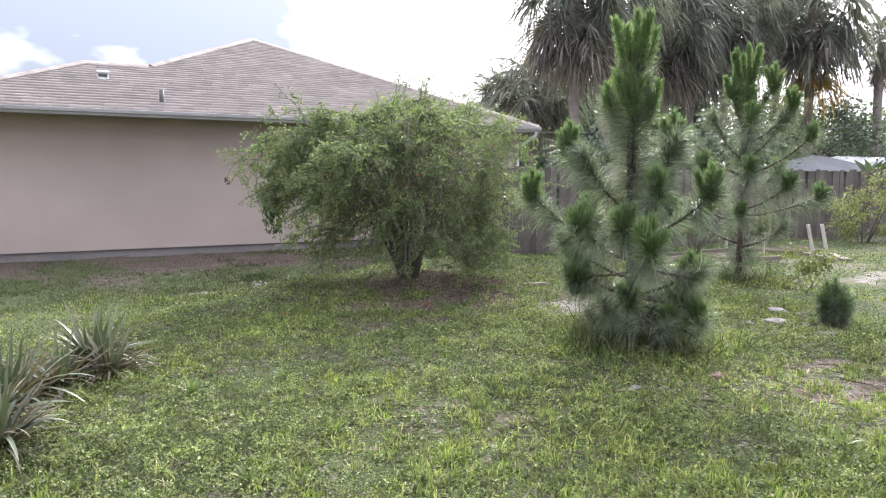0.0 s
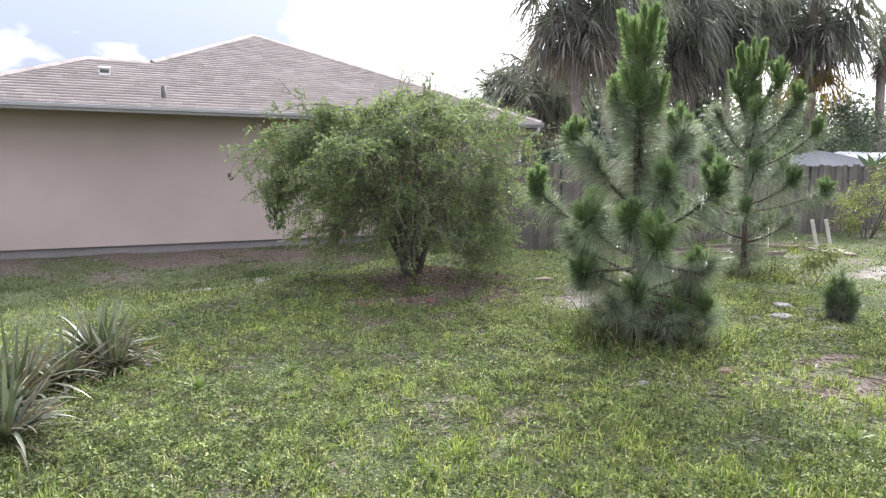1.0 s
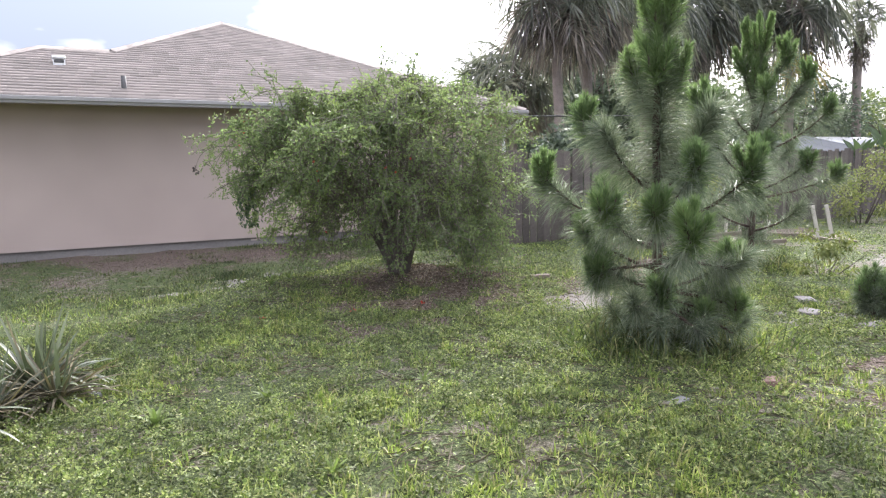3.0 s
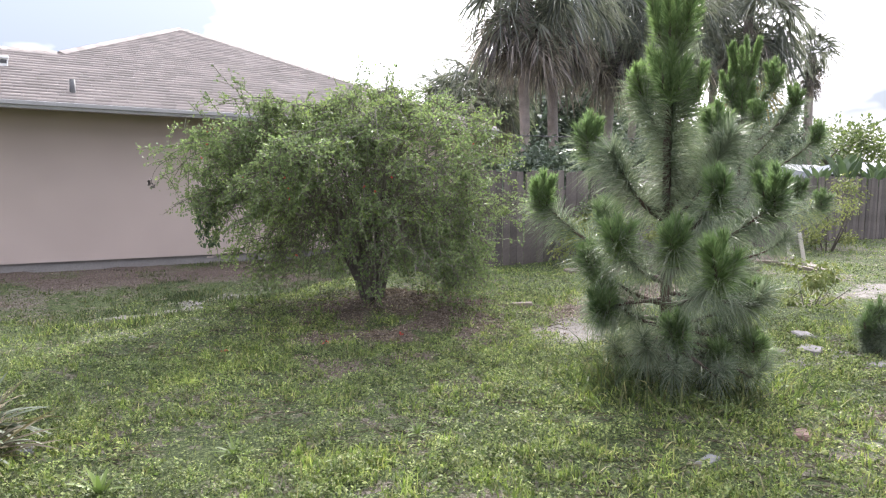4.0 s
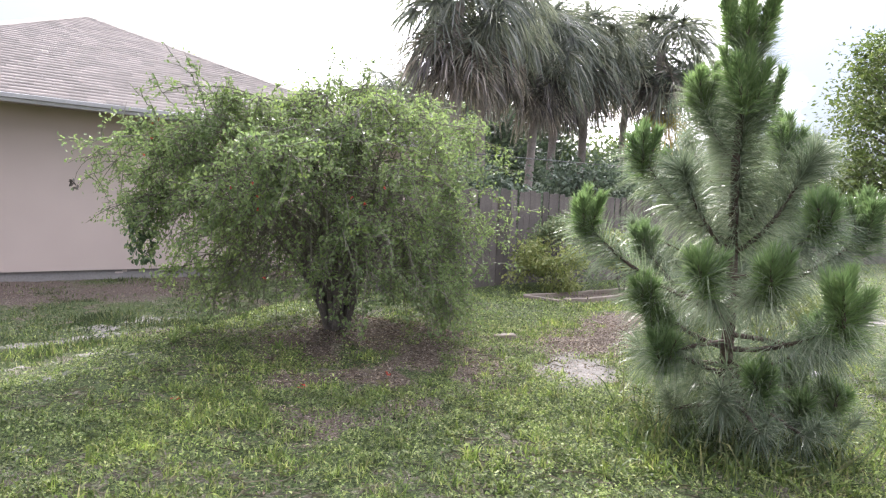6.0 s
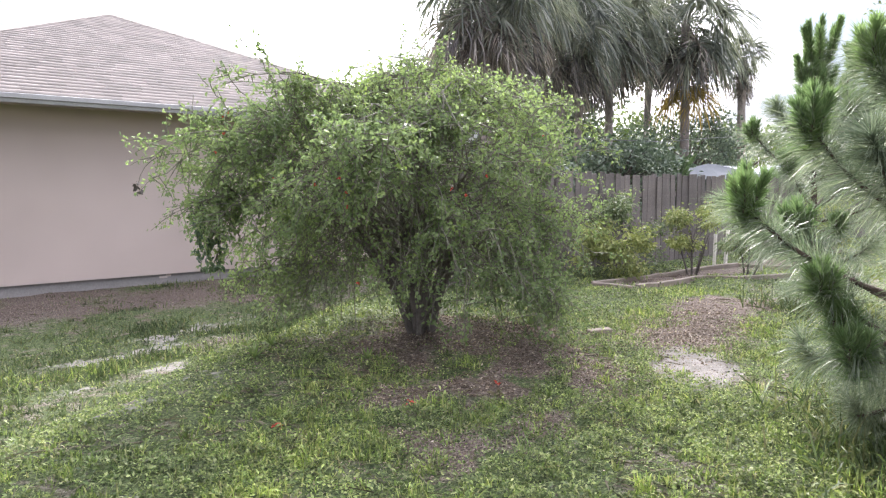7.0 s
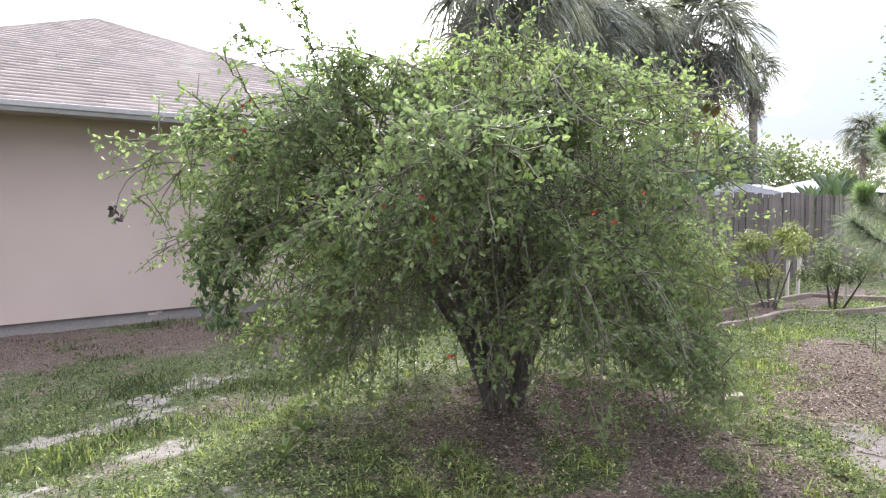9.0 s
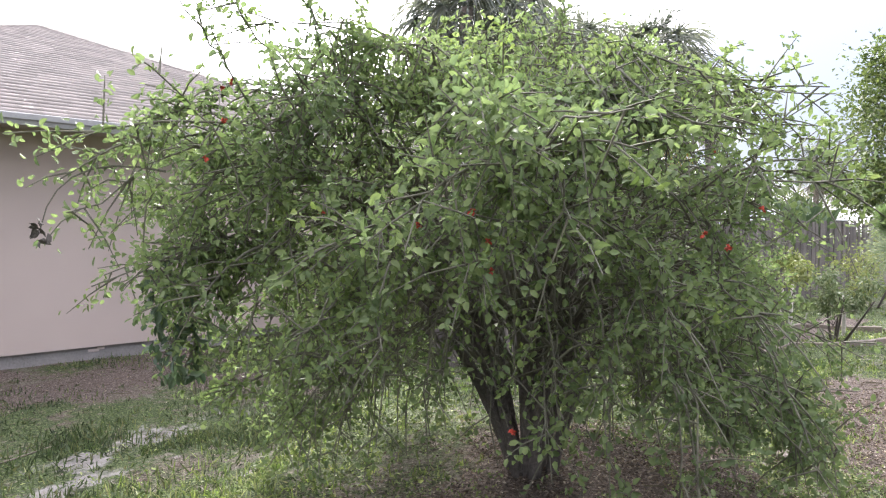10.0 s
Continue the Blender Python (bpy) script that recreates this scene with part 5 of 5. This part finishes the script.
# ---- single broad-leaved weeds on the lawn ----
def build_weed(x, y, size, seed):
    rng = np.random.default_rng(seed)
    plant = thing("lawn_weed", "bright green broad-leaved weed in the lawn", "plant", "lawn weeds")
    z = float(ground_z(x, y))
    for q in range(16):
        az, lean = q * 2.399 + rng.normal() * 0.25, 0.35 + 0.95 * (q / 15)
        d = np.array([math.cos(az) * math.sin(lean), math.sin(az) * math.sin(lean), math.cos(lean)])
        v, f = strap(np.array([x, y, z + 0.012]) + d * 0.01, d, size * (0.7 + 0.5 * rng.random()), size * 0.17, 0.35 * math.sin(lean), rng.normal() * 0.2)
        v[:, 2] = np.maximum(v[:, 2], z + 0.006)
        put("leaf", mesh_np("leaf", v, f), M_LAWNWEED, plant, smooth=True)


for i, (x, y, size) in enumerate(((-0.54, 5.03, 0.14), (-0.46, 3.71, 0.1), (0.06, 4.06, 0.09), (0.95, 4.92, 0.09), (2.28, 2.71, 0.12), (3.45, 4.5, 0.13), (0.08, 5.22, 0.11), (-0.53, 8.02, 0.13), (0.94, 8.36, 0.13), (1.22, 8.68, 0.1), (1.63, 7.96, 0.12), (3.47, 8.1, 0.1))):
    build_weed(x, y, size, 300 + i)


# ---- grass, weeds and litter ----
def scatter(rng, n, x0, x1, y0, y1, keep):
    x, y = x0 + (x1 - x0) * rng.random(n), y0 + (y1 - y0) * rng.random(n)
    rim = np.minimum(np.minimum(x - x0, x1 - x), np.minimum(y - y0, y1 - y))
    ok = rng.random(n) < keep(x, y) * step(-0.1, 0.9, rim + 0.5 * value_noise(x, y, 0.4, 33) - 0.25)
    x, y = x[ok], y[ok]
    return np.stack([x, y, ground_z(x, y) - 0.003], -1)


def lush_at(x, y):
    k = 0.5 * spot(x, y, 2.8, 4.8, 0.75, 0.65) + 1.0 * spot(x, y, 0.6, 10.4, 1.6, 0.22, 12) + 0.7 * spot(x, y, 3.2, 11.0, 1.2, 0.6) + 0.75 * spot(x, y, 1.5, 11.9, 1.1, 0.45, 5) + 0.5 * spot(x, y, 2.5, 3.4, 1.0, 0.5) + 0.35 * spot(x, y, 3.6, 7.2, 0.5, 0.35)
    k = k + step(4.4, 2.2, y - 0.25 * x) * (1 - 0.75 * step(1.6, 2.8, x)) * (0.25 + 0.75 * step(0.35, 0.65, value_noise(x, y, 0.55, 19)))
    return np.clip(k + 0.7 * step(0.5, 0.75, value_noise(x, y, 0.42, 14)) * value_noise(x, y, 1.3, 15), 0, 1)


def dry_at(x, y):
    """Thin, strawy places in the lawn."""
    k = 0.6 * value_noise(x, y, 0.5, 61) + 0.4 * value_noise(x, y, 0.13, 62) + 0.2 * spot(x, y, 3.6, 3.5, 1.6, 1.1) + 0.24 * spot(x, y, 1.0, 3.85, 0.45, 0.28) + 0.1 * spot(x, y, -0.3, 7.4, 0.9, 0.8)
    return step(0.55, 0.7, k)


def bare_at(x, y):
    return np.clip(1 - 1.12 * litter_at(x, y), 0, 1) * np.clip(1 - 1.1 * sand_at(x, y), 0, 1)


def build_tufts(rng, n, box4, keep, size, wide, per):
    """Single tufts: blades that spread from one foot."""
    c = scatter(rng, n, *box4, keep)
    m = len(c)
    k = np.repeat(np.arange(m), per)
    p = c[k] + rng.normal(size=(len(k), 3)) * [0.3 * size, 0.3 * size, 0.0]
    lean, az = np.clip(np.abs(rng.normal(size=len(k))) * 0.9, 0, 1.45), rng.random(len(k)) * 2 * np.pi
    d = np.stack([np.cos(az) * np.sin(lean), np.sin(az) * np.sin(lean), np.cos(lean)], -1)
    ln = (size * (0.5 + 0.9 * rng.random(m)))[k] * (0.55 + 0.6 * rng.random(len(k)))
    return blades(p, d, ln, wide, 0.2 + 0.4 * rng.random(len(k)), rng)


def lawn_blades(rng, n, box4, keep, ln, wide):
    p = scatter(rng, n, *box4, keep)
    m = len(p)
    k = lush_at(p[:, 0], p[:, 1])
    lean, az = np.clip(np.abs(rng.normal(size=m)) * 0.95, 0, 1.45), rng.random(m) * 2 * np.pi
    d = np.stack([np.cos(az) * np.sin(lean), np.sin(az) * np.sin(lean), np.cos(lean)], -1)
    return blades(p, d, ln * (0.4 + 0.8 * k) * (0.5 + rng.random(m)), wide * (1 + 0.4 * k), 0.3 * rng.random(m), rng)


def canopy(rng, n, box4, keep, size, relief):
    """Small leaves of creeping weeds that stand in low uneven mounds."""
    p = scatter(rng, n, *box4, keep)
    m = len(p)
    x, y = p[:, 0], p[:, 1]
    h = relief * (0.1 + 1.5 * value_noise(x, y, 0.09, 51) ** 2 + 0.7 * value_noise(x, y, 0.3, 52) ** 2)
    p[:, 2] += 0.004 + h * rng.random(m) ** 0.6
    az, el = rng.random(m) * 2 * np.pi, rng.normal(size=m) * 0.55 + 0.2
    d = np.stack([np.cos(az) * np.cos(el), np.sin(az) * np.cos(el), np.sin(el)], -1)
    s = size * (0.5 + 0.9 * rng.random(m) ** 1.5)
    return leaflets(p, d, s, s * 0.6, rng)


def build_grass():
    rng = np.random.default_rng(90)
    keep = lambda x, y: bare_at(x, y) * (0.1 + 0.9 * lush_at(x, y)) * (1 - 0.7 * dry_at(x, y))
    tuft = lambda x, y: bare_at(x, y) * np.clip(0.14 + 0.9 * step(0.42, 0.7, value_noise(x, y, 0.6, 17)) + lush_at(x, y), 0, 1)
    chunks = [lawn_blades(rng, 165000, (-3.6, 6.0, 0.6, 8.2), keep, 0.05, 0.0055), lawn_blades(rng, 70000, (-5, 8, 6.0, 11.0), keep, 0.095, 0.007), lawn_blades(rng, 45000, (4.2, 24, -1, 11.2), keep, 0.11, 0.016),
              build_tufts(rng, 5200, (-2.6, 6.0, 1.0, 8.2), tuft, 0.1, 0.0068, 30), build_tufts(rng, 2000, (-5, 8.5, 5.0, 10.2), tuft, 0.085, 0.008, 16),
              build_tufts(rng, 420, (1.6, 4.2, 3.7, 6.0), lambda x, y: spot(x, y, 2.95, 4.75, 0.55, 0.45), 0.17, 0.009, 16)]
    chunks.append(build_tufts(rng, 420, (2.4, 4.4, 3.8, 5.6), lambda x, y: spot(x, y, 3.4, 4.65, 0.38, 0.34, 20), 0.17, 0.008, 16))
    chunks.append(build_tufts(rng, 1700, (-3.4, 4.6, 0.8, 4.4), lambda x, y: bare_at(x, y) * step(4.2, 2.6, y - 0.1 * x) * (1 - 0.6 * step(1.8, 2.8, x)) * (0.3 + 0.7 * step(0.4, 0.6, value_noise(x, y, 0.3, 35))), 0.08, 0.007, 22))
    chunks.append(build_tufts(rng, 3000, (-9, 12, -6, 12), lambda x, y: 0.8 * step(0.3, 0.6, value_noise(x, y, 1.1, 34)) * (1 - step(1.2, 2.2, y) * step(-4.5, -3.0, x)) * bare_at(x, y), 0.09, 0.010, 9))
    tagged(put("grass", mesh_np("grass", *join(chunks)), M_GRASS), "uneven patches of yellowish-green lawn grass", "grass", kind="stuff")
    # house shade painted as darker grass in the hollow before it; same tall blades round the pine's foot
    hollow_shade = lambda x, y: bare_at(x, y) * step(0, 0.5, y - 8.6 - 0.5 * x) * (0.3 + 0.7 * step(0.35, 0.6, value_noise(x, y, 0.7, 20)))
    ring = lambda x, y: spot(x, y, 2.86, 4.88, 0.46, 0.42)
    chunks = [lawn_blades(rng, 130000, (-5, 8, 8.0, 15.2), hollow_shade, 0.075, 0.008), build_tufts(rng, 1500, (-5, 8, 8.0, 14.0), hollow_shade, 0.08, 0.008, 14), build_tufts(rng, 700, (-0.5, 4.5, 10.0, 12.9), lambda x, y: hollow_shade(x, y) * lush_at(x, y), 0.13, 0.009, 14), build_tufts(rng, 1300, (1.6, 4.2, 3.7, 6.0), ring, 0.31, 0.010, 18), build_tufts(rng, 260, (5.6, 7.6, 6.0, 8.0), lambda x, y: spot(x, y, 6.62, 6.9, 0.5, 0.45), 0.34, 0.010, 16)]
    tagged(put("shade_tinted_grass", mesh_np("shade_tinted_grass", *join(chunks)), M_SHADEDGRASS), "grass by the house and pine, shade darkened into its green", "grass", kind="stuff")
    weedy = lambda x, y: bare_at(x, y) * (0.12 + 0.88 * step(0.32, 0.62, 0.6 * value_noise(x, y, 0.55, 16) + 0.4 * value_noise(x, y, 0.16, 53))) * step(0.5, 0.0, y - 9.0 - 0.5 * x) * (1 - 0.88 * dry_at(x, y))
    chunks = [canopy(rng, 690000, (-2.3, 6.0, 1.6, 8.8), weedy, 0.0175, 0.065), canopy(rng, 60000, (3.0, 12.0, 3.0, 10.6), weedy, 0.03, 0.05), canopy(rng, 40000, (-4.0, 4.0, 8.0, 11.0), weedy, 0.026, 0.04)]
    patchy = lambda x, y: bare_at(x, y) * (0.2 + 0.8 * step(0.3, 0.6, value_noise(x, y, 0.5, 16)))
    for n, box4, size, per, wide in ((8000, (-3.0, 6.0, 0.6, 8.4), 0.024, 18, 0.05), (3600, (-5, 7, 6.0, 12.0), 0.026, 14, 0.05), (2600, (4.2, 22, -1, 11.2), 0.035, 12, 0.06)):
        c = scatter(rng, n, *box4, patchy)
        k = np.repeat(np.arange(len(c)), per)
        big = (0.5 + 0.9 * rng.random(len(c)))[k]
        m = len(k)
        off = rng.normal(size=(m, 2)) * wide * big[:, None]
        p = c[k] + np.concatenate([off, np.zeros((m, 1))], 1)
        lift = np.clip(1 - (off ** 2).sum(1) / (2.2 * wide * big + 1e-6) ** 2, 0, 1) if wide else np.full(m, 0.2)
        p[:, 2] += 0.004 + 0.045 * lift * big * rng.random(m)
        az, el = rng.random(m) * 2 * np.pi, rng.normal(size=m) * 0.4 + 0.3
        d = np.stack([np.cos(az) * np.cos(el), np.sin(az) * np.cos(el), np.sin(el)], -1)
        s = size * (0.55 + 0.9 * rng.random(m) ** 1.5)
        chunks.append(leaflets(p, d, s, s * 0.55, rng))
    tagged(put("ground_weeds", mesh_np("ground_weeds", *join(chunks)), M_WEED), "small-leaved low creeping weeds", "weeds", kind="stuff")
    near = scatter(rng, 110000, -0.5, 6.0, 5.6, 9.6, lambda x, y: litter_at(x, y) ** 1.2)
    p = np.concatenate([near, scatter(rng, 110000, -2.5, 8.5, 2.0, 14.5, lambda x, y: litter_at(x, y) ** 1.3)])
    m = len(p)
    az, el = rng.random(m) * 2 * np.pi, rng.normal(size=m) * 0.3 + 0.1
    d = np.stack([np.cos(az) * np.cos(el), np.sin(az) * np.cos(el), np.sin(el)], -1)
    p[:, 2] += 0.004 + 0.01 * rng.random(m)
    s = 0.019 * (0.5 + rng.random(m))
    q = np.concatenate([scatter(rng, 7000, -2.5, 8.5, 2.0, 15.0, lambda x, y: litter_at(x, y) ** 1.5), scatter(rng, 26000, -2.2, 6.0, 1.4, 8.4, lambda x, y: dry_at(x, y) * bare_at(x, y))])
    turn = rng.random(len(q)) * 2 * np.pi
    q[:, 2] += 0.012
    straw = blades(q, np.stack([np.cos(turn), np.sin(turn), rng.normal(size=len(q)) * 0.06], -1), 0.06 + 0.22 * rng.random(len(q)) ** 2, 0.007, 0.03, rng)
    tagged(put("straw", mesh_np("straw", *straw), M_DRY), "dry straw and twig scraps on the mulch", "straw", kind="stuff")
    tagged(put("leaf_litter", mesh_np("leaf_litter", *leaflets(p, d, s, s * 0.45, rng)), M_LITTER), "dry brown fallen leaves and bark scraps", "litter", kind="stuff")


build_grass()


# ---- the lowest shingles, one by one ----
def build_shingles():
    """Tabs of the ten lowest courses, on one of four shared meshes."""
    rng = random.Random(12)
    rise, run, wide = (APEX[2] - EAVE_Z) / (APEX[1] - EAVE_Y), 0.164, 0.245
    kinds = []
    for i in range(4):
        t, w = 0.005 + 0.001 * i, 0.002 * (i - 1.5)
        v = [(0, w + 0.006, -0.002), (wide, 0.006 - w, -0.002), (wide, -w, t), (0, w, t), (wide, run, rise * run + 0.001), (0, run, rise * run + 0.001)]
        me = mesh_np("shingle", np.array(v), np.array([(0, 1, 2, 3), (3, 2, 4, 5)]))
        me.materials.append(M_TAB)
        kinds.append(me)
    for at in SHINGLE_AT:
        put("shingle", kinds[rng.randrange(4)], None, ROOF).location = at


build_shingles()
